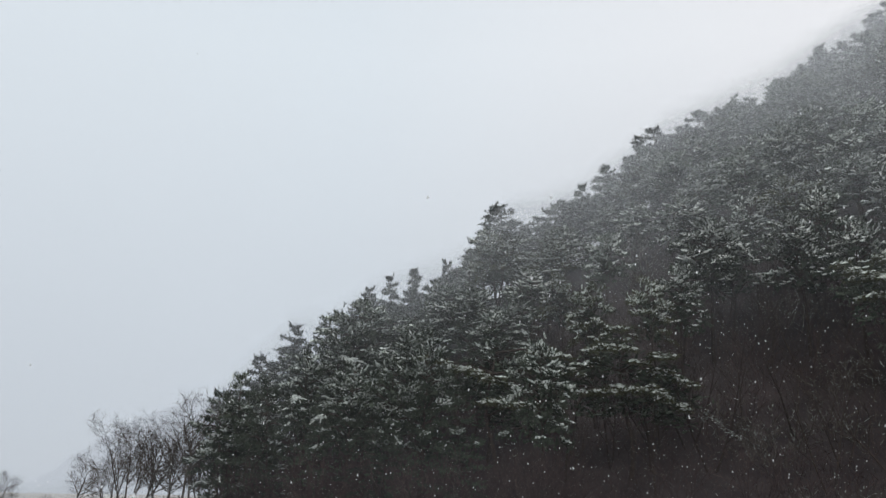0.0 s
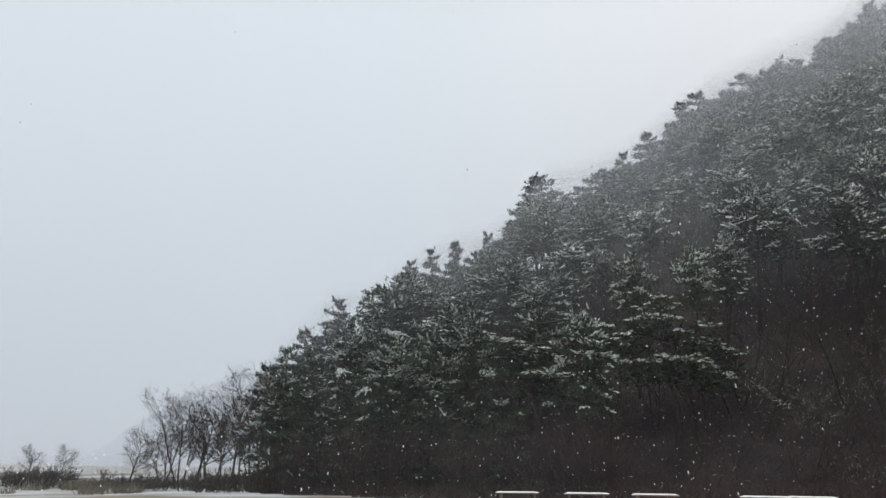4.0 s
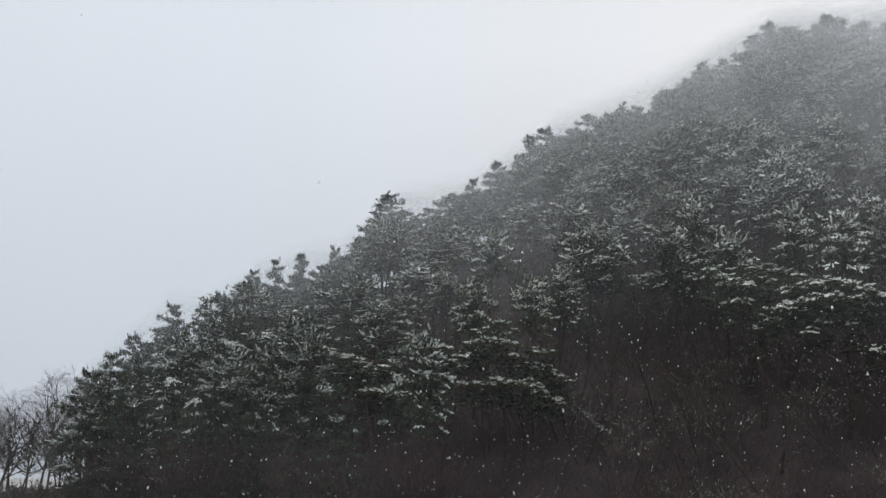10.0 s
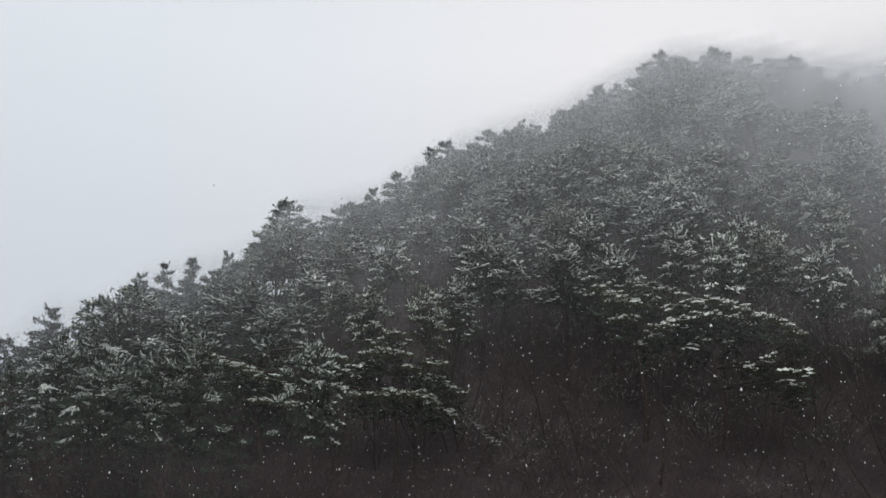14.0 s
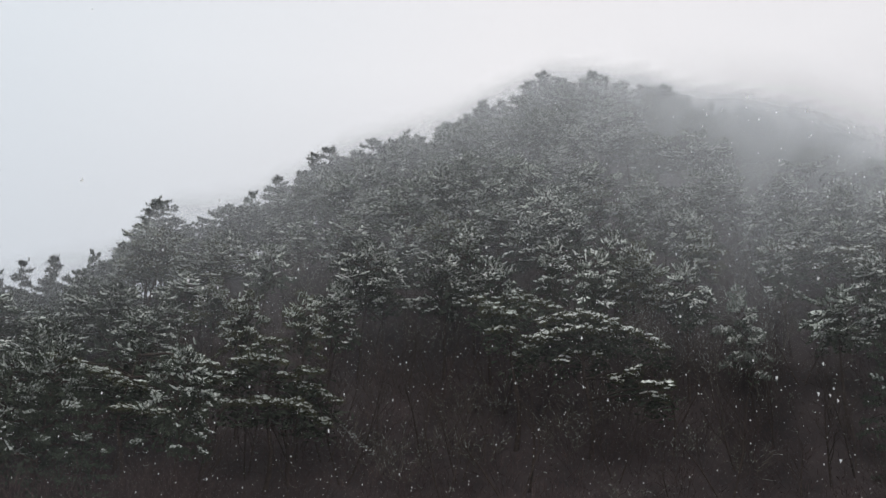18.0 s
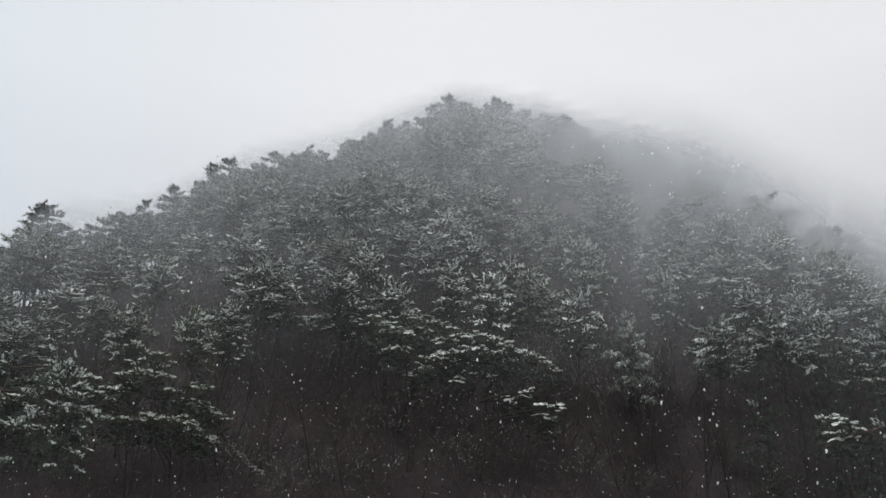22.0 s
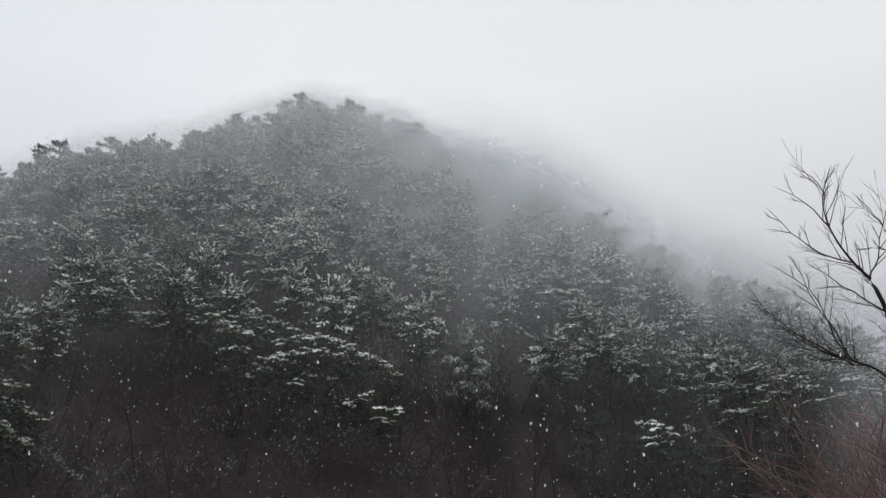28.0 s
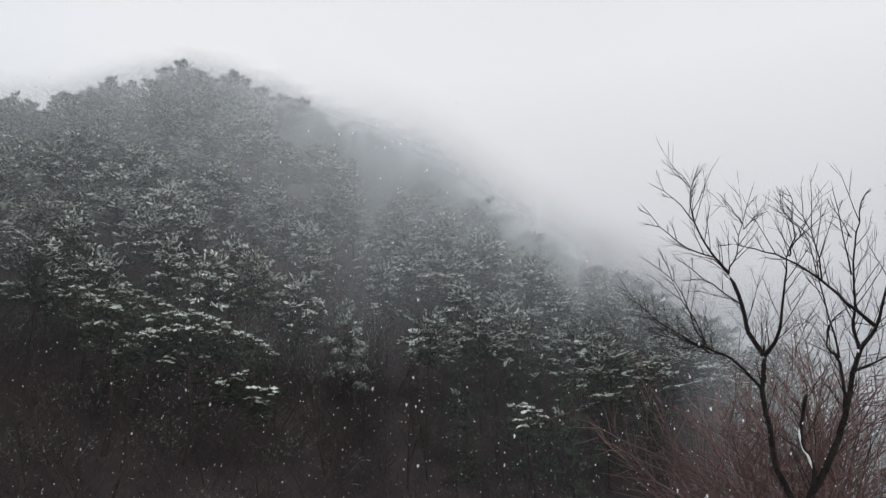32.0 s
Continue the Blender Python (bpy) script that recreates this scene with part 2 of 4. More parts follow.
def triangle_cloud(name, centres, sizes, flat, mat, rng, upright=1.0):
    """Loose three-cornered flakes round the centres; flat 1 lays them level."""
    c = np.asarray(centres)
    n = len(c)
    tilt = rng.normal(0, 1, (n, 3))
    tilt[:, 2] = np.abs(tilt[:, 2]) + flat * 3
    tilt = unit(tilt)
    a = unit(np.cross(tilt, rng.normal(0, 1, (n, 3))))
    b = np.cross(tilt, a)
    s = np.asarray(sizes)[:, None]
    v = np.empty((n, 3, 3))
    for i in range(3):
        w = 2 * math.pi * i / 3
        v[:, i] = c + (a * math.cos(w) + b * math.sin(w)) * s * np.array([1, 1, upright])
    return loose_triangles(name, v, mat)


def needle_tufts(name, spots, ways, per, reach, wide, mat, rng):
    """Brushes of needles: slim blades that fan out of every spot along its way."""
    c, w = np.repeat(np.asarray(spots), per, 0), np.repeat(np.asarray(ways), per, 0)
    n = len(c)
    d = unit(w + rng.normal(0, 0.50, (n, 3)))
    side = unit(np.cross(d, rng.normal(0, 1, (n, 3)))) * wide
    foot = c + rng.normal(0, 0.05, (n, 3))
    tip = foot + d * reach * rng.uniform(0.6, 1.25, (n, 1))
    return loose_triangles(name, np.stack([foot - side, foot + side, tip], 1), mat)


def spray(pile, line, broad, tall, rng):
    """One bent twig's snow: a ragged ridge that slopes off to both sides and thins out at the tip."""
    base, n = len(pile.v), len(line)
    for i, p in enumerate(line):
        d = line[min(i + 1, n - 1)] - line[max(i - 1, 0)]
        side = Vector((d.y, -d.x, 0)).normalized() if abs(d.x) + abs(d.y) > 1e-6 else Vector((1, 0, 0))
        k = (0.55, 1.0, 0.9, 0.35)[min(3, int(4 * i / n))] * rng.uniform(0.7, 1.3)
        drop = Vector((0, 0, tall * rng.uniform(0.75, 1.25)))
        lift = Vector((0, 0, tall * 0.45 + rng.gauss(0, 0.25) * tall))
        pile.v += [tuple(p + side * broad * k - drop * k), tuple(p + lift * k), tuple(p - side * broad * k * rng.uniform(0.8, 1.2) - drop * k)]
    for i in range(n - 1):
        a = base + 3 * i
        pile.f += [(a, a + 3, a + 4, a + 1), (a + 1, a + 4, a + 5, a + 2)]


# ---- the hill: bearings in degrees clockwise from +y, distances from the viewpoint ----
SKY_AZ = (-40, -20, -16, -14.3, -12.3, -10, -7.6, -5.7, -4.3, -2.7, -1.1, 0.8, 2.9, 4.7, 6.2, 7.6, 10.8, 12.8, 15.4, 17.4, 20.3, 22.4, 24.9, 27.4, 29.8, 33.6, 36.8, 40.4, 43, 47, 51.3, 55.3, 59.5, 62.8, 65.5, 68, 75, 90, 110)
SKY_EL = (0, 0, 2.5, 6.5, 8.7, 11.2, 11.6, 12.7, 13.9, 14.6, 15.2, 15.7, 16.7, 19.4, 19.8, 20, 20.8, 22, 23.6, 24.8, 25.7, 26.3, 26.9, 28, 28.9, 30, 29.6, 28.9, 27.7, 26.6, 24.9, 22.3, 19.2, 17.1, 15.7, 14.5, 11, 6, 0)
FOOT_AZ, FOOT_R = (-40, -15, -5, 5, 20, 35, 45, 55, 70, 90), (70, 62, 54, 51, 50, 50, 55, 57, 62, 70)
CREST_AZ, CREST_R = (-40, -15, -5, 5, 15, 25, 34, 42, 47, 55, 60, 68, 90), (90, 76, 90, 108, 122, 130, 138, 140, 137, 128, 122, 116, 112)
EYE_Z = 1.6


def sky_el(az):
    return float(np.interp(az, SKY_AZ, SKY_EL))


def foot_r(az):
    return float(np.interp(az, FOOT_AZ, FOOT_R))


def crest_r(az):
    return float(np.interp(az, CREST_AZ, CREST_R))


def polar(az, r, z=0.0):
    return Vector((r * math.sin(radians(az)), r * math.cos(radians(az)), z))


def ground_z(az, r):
    if az < -45 or az > 130:
        return 0.0
    top = 0.0
    for k, w in ((-2, 0.2), (0, 0.6), (2, 0.2)):
        top += w * max(0.0, EYE_Z + crest_r(az) * math.tan(radians(sky_el(az + k))) - 10.5)
    r0, r1 = foot_r(az), crest_r(az)
    u = (r - r0) / (r1 - r0)
    if u <= 0:
        return 0.0
    if u <= 1:
        s = u * (1.08 - 0.08 * u) * min(1.0, 0.55 + u * 2.2)
        rough = 1.6 * noise.noise(polar(az, r) * 0.06) * min(1, u * 4) * min(1, (1 - u) * 5)
        ravine = -4.5 * math.exp(-((az - 46.5 - (r - 80) * 0.03) / 1.8) ** 2) * math.sin(math.pi * min(1, u * 1.1)) if u < 0.9 else 0
        return max(0.0, top * s + (rough + ravine) * min(1.0, top / 12))
    return max(0.0, top - (r - r1) * 0.42)


def build_ground():
    rings = [0.0, 2, 5, 9, 14, 20, 27, 34, 40] + [44 + 2.2 * i for i in range(62)] + [190, 220, 270, 350, 500, 800, 1400, 2600]
    azs = [-180 + 2.5 * i for i in range(54)] + [-45 + 0.75 * i for i in range(234)] + [130.5 + 2.5 * i for i in range(20)]
    verts, faces, mats = [], [], []
    for r in rings:
        for az in azs:
            z = ground_z(az, r)
            if z == 0 and r > 4:
                z = 0.10 * noise.noise(polar(az, r) * 0.11) - 0.03 * min(1, r / 60)
            verts.append(tuple(polar(az, r, z)))
    n = len(azs)
    for i in range(len(rings) - 1):
        for j in range(n):
            q = (j + 1) % n
            faces.append((i * n + j, i * n + q, (i + 1) * n + q, (i + 1) * n + j)[::-1])
            az, r = azs[j], rings[i]
            mats.append(1 if (-15.5 < az < 100 and r > foot_r(az) - 11 - 4 * noise.noise(polar(az, r) * 0.2) and r < 190) or (62 < az < 76 and 14 < r < 190) else 0)
    me = bpy.data.meshes.new("ground")
    me.from_pydata(verts, [], faces)
    me.materials.append(M_FIELD)
    me.materials.append(M_LITTER)
    me.polygons.foreach_set("material_index", mats)
    me.polygons.foreach_set("use_smooth", [True] * len(faces))
    return tagged(new("ground", me), "snowy field rising into a steep leaf-littered wooded hillside", "ground", kind="structure")


build_ground()


def build_far_ridge(name, r, azs, els, label):
    p = Pile()
    n = len(azs) * 6
    for i in range(n + 1):
        az = azs[0] + (azs[-1] - azs[0]) * i / n
        el = float(np.interp(az, azs, els)) + 0.25 * noise.noise(Vector((az * 0.9, r, 0))) + 0.10 * noise.noise(Vector((az * 4, r, 3)))
        p.v += [tuple(polar(az, r, -1)), tuple(polar(az, r + 30, max(-0.5, r * math.tan(radians(max(el, 0)))))), tuple(polar(az, r + 200, -1))]
    for i in range(n):
        a = 3 * i
        p.f += [(a, a + 1, a + 4, a + 3), (a + 1, a + 2, a + 5, a + 4)]
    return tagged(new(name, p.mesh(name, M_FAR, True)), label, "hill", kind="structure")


build_far_ridge("backdrop_hill", 900, (-31, -25.8, -23.7, -21.8, -19.5, -17, -14.7, -12, -8, 0), (0, 0, 1.7, 3.1, 4.8, 5.9, 6.7, 7.5, 8.2, 8.4), "distant hill in a glowing pale haze colour")


# ---- pines ----
UP = Vector((0, 0, 1))


def pine(seed, height, width, needle, white, low=0.40, snowy=0.9, cone=0.0, boughs=23, coarse=1.0):
    """A red pine: bent trunk and a domed crown of boughs; each bough is a drooping fan of twigs, dark below, snow along its top."""
    rng, dice = random.Random(seed), np.random.default_rng(seed)
    wood, core, snow = Pile(), Pile(), Pile()
    spots, ways = [], []
    lean = Vector((rng.uniform(-0.05, 0.05), rng.uniform(-0.05, 0.05), 0))
    phase = rng.uniform(0, 6.28)

    def spine(z):
        u = z / height
        return Vector((0.4 * math.sin(phase + 3 * u) - 0.4 * math.sin(phase), 0.35 * math.cos(phase + 2.4 * u) - 0.35 * math.cos(phase), z)) + lean * z

    def tuft(p, way):
        spots.append(tuple(p))
        ways.append(tuple(way))

    steps = 7
    wood.tube([spine(height * 0.95 * i / steps) - Vector((0, 0, 0.6 if i == 0 else 0)) for i in range(steps + 1)],
              [0.19 * (1 - 0.88 * i / steps) * height / 10 for i in range(steps + 1)], 6)
    crown = height * (0.95 - low)
    for i in range(boughs):
        u = ((i + 1.6 * rng.random() - 0.3) / boughs) ** 0.85 if i else 0.05
        a = i * 2.399 + rng.uniform(-0.6, 0.6)
        u = min(0.99, u)
        dome = (1 - u ** 2.0) ** 0.55 * (0.80 + 0.20 * min(1, u * 3))
        span = max(0.08 * width, width / 2 * (dome * (1 - cone) + (1 - u) ** 0.85 * cone) * rng.choice((0.72, 0.88, 0.96, 1.04, 1.22)) * rng.uniform(0.95, 1.05))
        out = Vector((math.cos(a), math.sin(a), 0))
        side = out.cross(UP)
        axis = spine(height * low + crown * u)
        long = min(max(0.7, span * 0.9), rng.uniform(1.7, 2.9) * (1.1 - 0.40 * u)) * width / 8
        slope = -0.32 + 0.95 * u ** 2.6 + rng.gauss(0, 0.17)
        heart = axis + out * (span - long * 0.75) - UP * (0.05 * crown * (1 - u))
        wood.tube([axis - UP * 0.35 * span * (1 - u), axis.lerp(heart, 0.6) + UP * 0.04, heart, heart + (out + UP * slope * 0.6) * long * 0.7], [0.075, 0.055, 0.035, 0.012], 4)
        # Snow thins down the crown, also to paint its lower part as shaded.
        white_bough = rng.random() < snowy * min(1.0, max(0.03, 2.9 * u - 0.50))
        twigs = 17 if u < 0.8 else 10
        for j in range(twigs):
            t = (j + rng.random()) / twigs
            s = 1 if j % 2 else -1
            fan = (out * (0.30 + 0.75 * t) + side * s * rng.uniform(0.5, 1.3) * (1.15 - 0.75 * t) + UP * (slope * (0.35 + 0.5 * t) + rng.gauss(0, 0.09))).normalized()
            span_j = (0.35 + 0.28 * long) * rng.uniform(0.65, 1.25) * (1.15 - 0.45 * t)
            start = heart + (out + UP * slope * t * 0.6) * long * (0.75 * t - 0.1) + UP * rng.gauss(0, 0.05)
            bend = side * rng.gauss(0, 0.16) + UP * rng.gauss(0.04, 0.10)
            line = [start + (fan + bend * (v / 3) ** 2) * span_j * v / 3 + UP * rng.gauss(0, 0.03) for v in range(4)]
            for p in line[1:]:
                tuft(p + Vector((rng.gauss(0, 0.08), rng.gauss(0, 0.08), rng.uniform(-0.20, -0.03))), fan * 0.8 + UP * (0.7 if u > 0.85 else rng.choice((-0.25, -0.1, 0.1, 0.6))))
            if rng.random() < (0.93 if white_bough else 0.22 * snowy):
                spray(snow, line, 0.115 * coarse, 0.095 * coarse, rng)
        # Dark inner blades close the crown and paint in its shade.
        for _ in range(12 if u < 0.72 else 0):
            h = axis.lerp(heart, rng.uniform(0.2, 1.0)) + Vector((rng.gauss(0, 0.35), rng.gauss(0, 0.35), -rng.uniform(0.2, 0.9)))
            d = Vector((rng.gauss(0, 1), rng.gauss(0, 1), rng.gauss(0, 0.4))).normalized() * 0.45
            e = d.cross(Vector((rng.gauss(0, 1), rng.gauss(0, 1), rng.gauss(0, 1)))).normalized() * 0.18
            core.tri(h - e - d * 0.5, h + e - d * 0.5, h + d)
    for k in range(16):
        p = spine(height * rng.uniform(0.86, 0.97)) + Vector((rng.gauss(0, 0.7), rng.gauss(0, 0.7), -rng.random() * 0.5))
        way = Vector((rng.gauss(0, 0.45), rng.gauss(0, 0.45), 1.0))
        tuft(p, way)
        if rng.random() < snowy * 0.7:
            spray(snow, [p, p + way * 0.16, p + way * 0.34], 0.10 * coarse, 0.10 * coarse, rng)
    thing = tagged(new("pine_tree"), "red pine with domed snow-laden boughs on the wooded slope" if cone < 0.5 else "slender red pine with a pointed snow-dusted top", "tree", "pines on the hillside")
    part("trunk", wood.mesh("pine_trunk", M_BARK, True), thing)
    part("crown", needle_tufts("pine_crown", spots, ways, 4, 0.30 * coarse, 0.042 * coarse, needle, dice), thing, "dark green needle tufts")["kind"] = "stuff"
    part("inner_needles", core.mesh("pine_core", M_NEEDLE), thing, "dark needles put inside the crown to deepen its shade")["kind"] = "stuff"
    part("snow", snow.mesh("pine_snow", white), thing, "fresh snow lying on the needle tufts")["kind"] = "stuff"
    return thing


# ---- leafless trees and shrubs ----
def grow(woods_, rng, p, d, length, radius, level, levels, forks, spread, rise, sides, twist=0.15, smallest=0.006):
    """One bough and all that branches from it."""
    pts, dirs, n = [p], d.copy(), (4, 3, 2, 2)[level]
    radii = [radius]
    for i in range(n):
        bend = twist * (0.55 if level == 0 else 1)
        dirs = (dirs + Vector((rng.gauss(0, bend), rng.gauss(0, bend), rng.gauss(rise, bend * 0.6)))).normalized()
        pts.append(pts[-1] + dirs * length / n)
        radii.append(max(smallest, radius * (1 - 0.62 * (i + 1) / n)))
    woods_[min(level, len(woods_) - 1)].tube(pts, radii, max(3, sides - level), True)
    if level >= levels:
        return
    for j in range(forks[level]):
        share = 0.30 + 0.70 * (j + rng.random()) / forks[level]
        x = min(n - 1, int(share * n))
        at = pts[x].lerp(pts[x + 1], share * n - x) if x < n else pts[-1]
        way = (pts[x + 1] - pts[x]).normalized()
        side = way.cross(Vector((rng.gauss(0, 1), rng.gauss(0, 1), rng.gauss(0, 1)))).normalized()
        nd = (way * math.cos(spread) + side * math.sin(spread) * rng.uniform(0.7, 1.25)).normalized()
        grow(woods_, rng, at, nd, length * rng.uniform(0.36, 0.60) * (1.25 - 0.55 * share), max(smallest, radii[x] * 0.55), level + 1, levels, forks, spread, rise, sides, twist, smallest)


def bare_tree(name, seed, height, stems, forks, mat, label, group, spread=0.6, smallest=0.012, low=0.45, girth=0.013, frost=0):
    rng = random.Random(seed)
    thing = tagged(new(name), label, "tree" if "tree" in name else "shrub", group)
    stem, crown, snow = Pile(), Pile(), Pile()
    for s in range(stems):
        a = 6.283 * s / stems + rng.random()
        d = Vector((math.cos(a) * low, math.sin(a) * low, 1)).normalized() if stems > 1 else Vector((rng.uniform(-0.1, 0.1), rng.uniform(-0.1, 0.1), 1)).normalized()
        grow((stem, crown), rng, Vector((math.cos(a) * 0.12 * (stems > 1), math.sin(a) * 0.12 * (stems > 1), -0.3)), d, height * rng.uniform(0.62, 0.85),
             height * girth / math.sqrt(stems), 0, len(forks), forks, spread, 0.06 if spread < 0.9 else 0.04, 5, 0.15 if spread < 0.9 else 0.11, smallest)
    for f in crown.f[::1]:
        if rng.random() < frost:
            p, q = Vector(crown.v[f[0]]), Vector(crown.v[f[-1]])
            e = Vector((rng.gauss(0, 1), rng.gauss(0, 1), 0)).normalized() * 0.03
            lift = Vector((0, 0, 0.03))
            snow.tri(p - e + lift, p + e + lift, p.lerp(q, 0.6) + lift)
    part("trunk", stem.mesh(name + "_trunk", mat), thing)
    part("crown", crown.mesh(name + "_crown", mat), thing)
    if frost:
        part("snow", snow.mesh(name + "_snow", M_FROST), thing, "snow caught on the twigs")["kind"] = "stuff"
    return thing


class Planter:
    """Puts a kind of thing at many places; the model itself takes the first of them once all copies are made."""

    def __init__(self, models):
        self.models, self.first = models, {}

    def at(self, i, m):
        i %= len(self.models)
        if i in self.first:
            return copy_thing(self.models[i], m)
        self.first[i] = m
        return self.models[i]

    def close(self):
        for i, ob in enumerate(self.models):
            if i in self.first:
                ob.matrix_basis = self.first[i]
            else:
                for o in (*ob.children_recursive, ob):
                    bpy.data.objects.remove(o)


def stand(az, r, turn, size, sink=0.1):
    return Matrix.Translation(polar(az, r, ground_z(az, r) - sink)) @ Matrix.Rotation(turn, 4, "Z") @ Matrix.Scale(size, 4)


def where_top(az, el, height):
    """How far out on the slope a tree of this height shows its top at this elevation."""
    lo, hi = foot_r(az) - 4, crest_r(az)
    t = math.tan(radians(el))
    if EYE_Z + hi * t > ground_z(az, hi) + height:
        return hi
    for _ in range(30):
        r = (lo + hi) / 2
        if ground_z(az, r) + height < EYE_Z + r * t:
            lo = r
        else:
            hi = r
    return hi


PINE_H, PINE_W = 11.0, 8.0
full = Planter([pine(11 + i, PINE_H, PINE_W, M_NEEDLE, M_RIME, lo, sn, co) for i, (lo, sn, co) in enumerate(((0.58, 0.9, 0.1), (0.62, 1.0, 0.0), (0.54, 0.8, 0.2), (0.60, 0.95, 0.0)))])
middle = Planter([pine(51 + i, PINE_H, PINE_W, M_NEEDLE, M_DUST, lo, 1.0, co, 27, 1.05) for i, (lo, co) in enumerate(((0.48, 0.1), (0.54, 0.0), (0.44, 0.2), (0.50, 0.0)))])
olive = Planter([pine(31 + i, PINE_H, PINE_W, M_OLIVE, M_RIME, 0.58, 0.9, 0.1) for i in range(2)])
# Light, crested, hedge and pointed pines carry the painted haze tone.
light = Planter([pine(21 + i, PINE_H, PINE_W, M_MID, M_DUST, lo, sn, co, coarse=1.15) for i, (lo, sn, co) in enumerate(((0.56, 0.95, 0.1), (0.60, 1.0, 0.0), (0.52, 0.95, 0.25), (0.56, 1.0, 0.0)))])
crested = Planter([pine(41 + i, PINE_H, PINE_W, M_HAZED, M_DUST, 0.32, sn, 0.15, 27, 1.15) for i, sn in enumerate((0.95, 0.9, 0.8))])
hedge = Planter([pine(47 + i, PINE_H, PINE_W, M_HAZED, M_DUST, 0.06, 0.95, 0.1, 34, 1.2) for i in range(2)])
pointed = Planter([pine(44 + i, PINE_H, PINE_W, M_HAZED, M_DUST, 0.20, 0.85, 0.6, 34, 1.1) for i in range(3)])
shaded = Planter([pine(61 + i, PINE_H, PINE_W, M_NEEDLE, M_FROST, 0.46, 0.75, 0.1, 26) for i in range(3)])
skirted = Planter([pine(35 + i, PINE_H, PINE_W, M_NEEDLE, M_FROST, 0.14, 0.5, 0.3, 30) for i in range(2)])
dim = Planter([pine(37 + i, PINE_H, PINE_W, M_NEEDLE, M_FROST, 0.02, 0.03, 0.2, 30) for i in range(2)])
PLACED = []
rnd = random.Random(5)


def stand_pine(kind, i, az, el, wide):
    """A pine whose top shows at this bearing and elevation, its crown so many degrees wide."""
    h = 10.4 + 1.2 * math.sin(i * 2.3)
    r = where_top(az, el, h)
    h = max(4.0, min(13.5, EYE_Z + r * math.tan(radians(el)) - ground_z(az, r)))
    broad = max(4.6, r * radians(wide) * 1.06)
    PLACED.append((polar(az, r), 0.27 * broad + 0.4))
    kind.at(i, Matrix.Translation(polar(az, r, ground_z(az, r) - 0.1)) @ Matrix.Rotation(rnd.uniform(0, 6.28), 4, "Z") @ Matrix.Diagonal((broad / PINE_W, broad / PINE_W, h / PINE_H * 1.05, 1)))


# bearing, elevation of the top and width of each crown, in degrees
EDGE_PINES = ((-14.0, 6.7, 1.9), (-13.0, 7.8, 2.7), (-12.1, 9.2, 2.4), (-9.7, 11.3, 3.7), (-7.7, 11.6, 2.9), (-5.7, 12.4, 2.0), (0.0, 15.0, 2.4))
POINTED_PINES = ((-4.3, 14.1, 2.0), (-2.8, 14.9, 2.1), (-1.3, 15.4, 2.9), (0.9, 16.0, 2.4), (2.6, 16.4, 2.4), (5.4, 19.9, 5.3), (22.3, 26.2, 2.2), (28.2, 28.4, 3.0))
CREST_PINES = ((9.6, 20.3, 3.8), (11.2, 21.1, 2.6), (12.7, 22.3, 3.2), (15.2, 23.5, 2.7), (16.9, 24.5, 4.2), (20.0, 25.6, 3.1), (24.9, 26.6, 2.9), (33.4, 29.9, 3.8), (36.7, 29.6, 3.3), (39.2, 29.0, 3.3),
               (41.6, 28.3, 2.9), (43.5, 27.4, 2.4), (45.4, 26.7, 2.5), (46.9, 26.3, 2.5), (59.5, 18.9, 2.6), (60.8, 18.1, 2.7))
UPPER_PINES = ((9.5, 18.4, 4.6), (12.4, 17.8, 3.8), (14.3, 19.7, 4.4), (17.5, 22.9, 4.3), (20.9, 24.3, 3.6), (22.5, 22.8, 4.7), (26.3, 24.9, 4.3), (29.3, 22.9, 4.7), (30.1, 27.1, 4.1), (32.1, 26.7, 4.8), (34.3, 25.1, 4.7),
               (41.0, 25.0, 4.3), (43.1, 20.1, 3.7), (49.6, 19.8, 3.6), (52.8, 20.2, 4.2), (55.1, 19.5, 4.0), (58.0, 18.8, 3.3), (58.5, 17.2, 4.1), (62.3, 16.5, 3.1), (63.8, 16.4, 3.0), (65.6, 15.7, 3.4), (66.8, 14.7, 3.3), (67.7, 13.7, 2.9))
MIDDLE_PINES = ((-8.4, 9.5, 4.5), (-5.3, 11.8, 4.3), (-2.1, 12.3, 5.6), (-0.7, 9.9, 3.6), (0.8, 14.3, 4.4), (3.0, 14.1, 4.3), (7.5, 10.4, 2.9), (17.3, 15.3, 3.6), (18.6, 19.7, 5.3), (19.3, 18.0, 5.6), (20.8, 17.3, 5.9), (22.5, 19.4, 4.6),
                (25.3, 18.0, 5.1), (26.5, 21.3, 5.0), (27.5, 19.3, 4.8), (28.6, 17.2, 5.0), (31.2, 20.2, 4.7), (32.6, 21.9, 4.6), (33.4, 18.7, 4.0), (34.7, 20.4, 3.4), (35.7, 17.8, 4.1), (36.7, 23.8, 3.9), (37.3, 18.8, 4.0), (38.6, 21.4, 3.6), (41.1, 20.7, 3.5), (42.0, 16.3, 4.1))
SPUR_PINES = ((48.6, 17.4, 3.2), (51.4, 14.0, 5.2), (53.0, 18.2, 4.6), (54.1, 15.8, 4.2), (55.1, 13.8, 4.4), (57.5, 15.1, 4.5), (57.8, 13.2, 4.1), (60.7, 12.3, 3.8), (60.8, 15.2, 4.0), (62.5, 12.7, 4.2), (63.5, 14.3, 3.3), (64.6, 13.4, 3.8), (66.5, 11.9, 3.7))
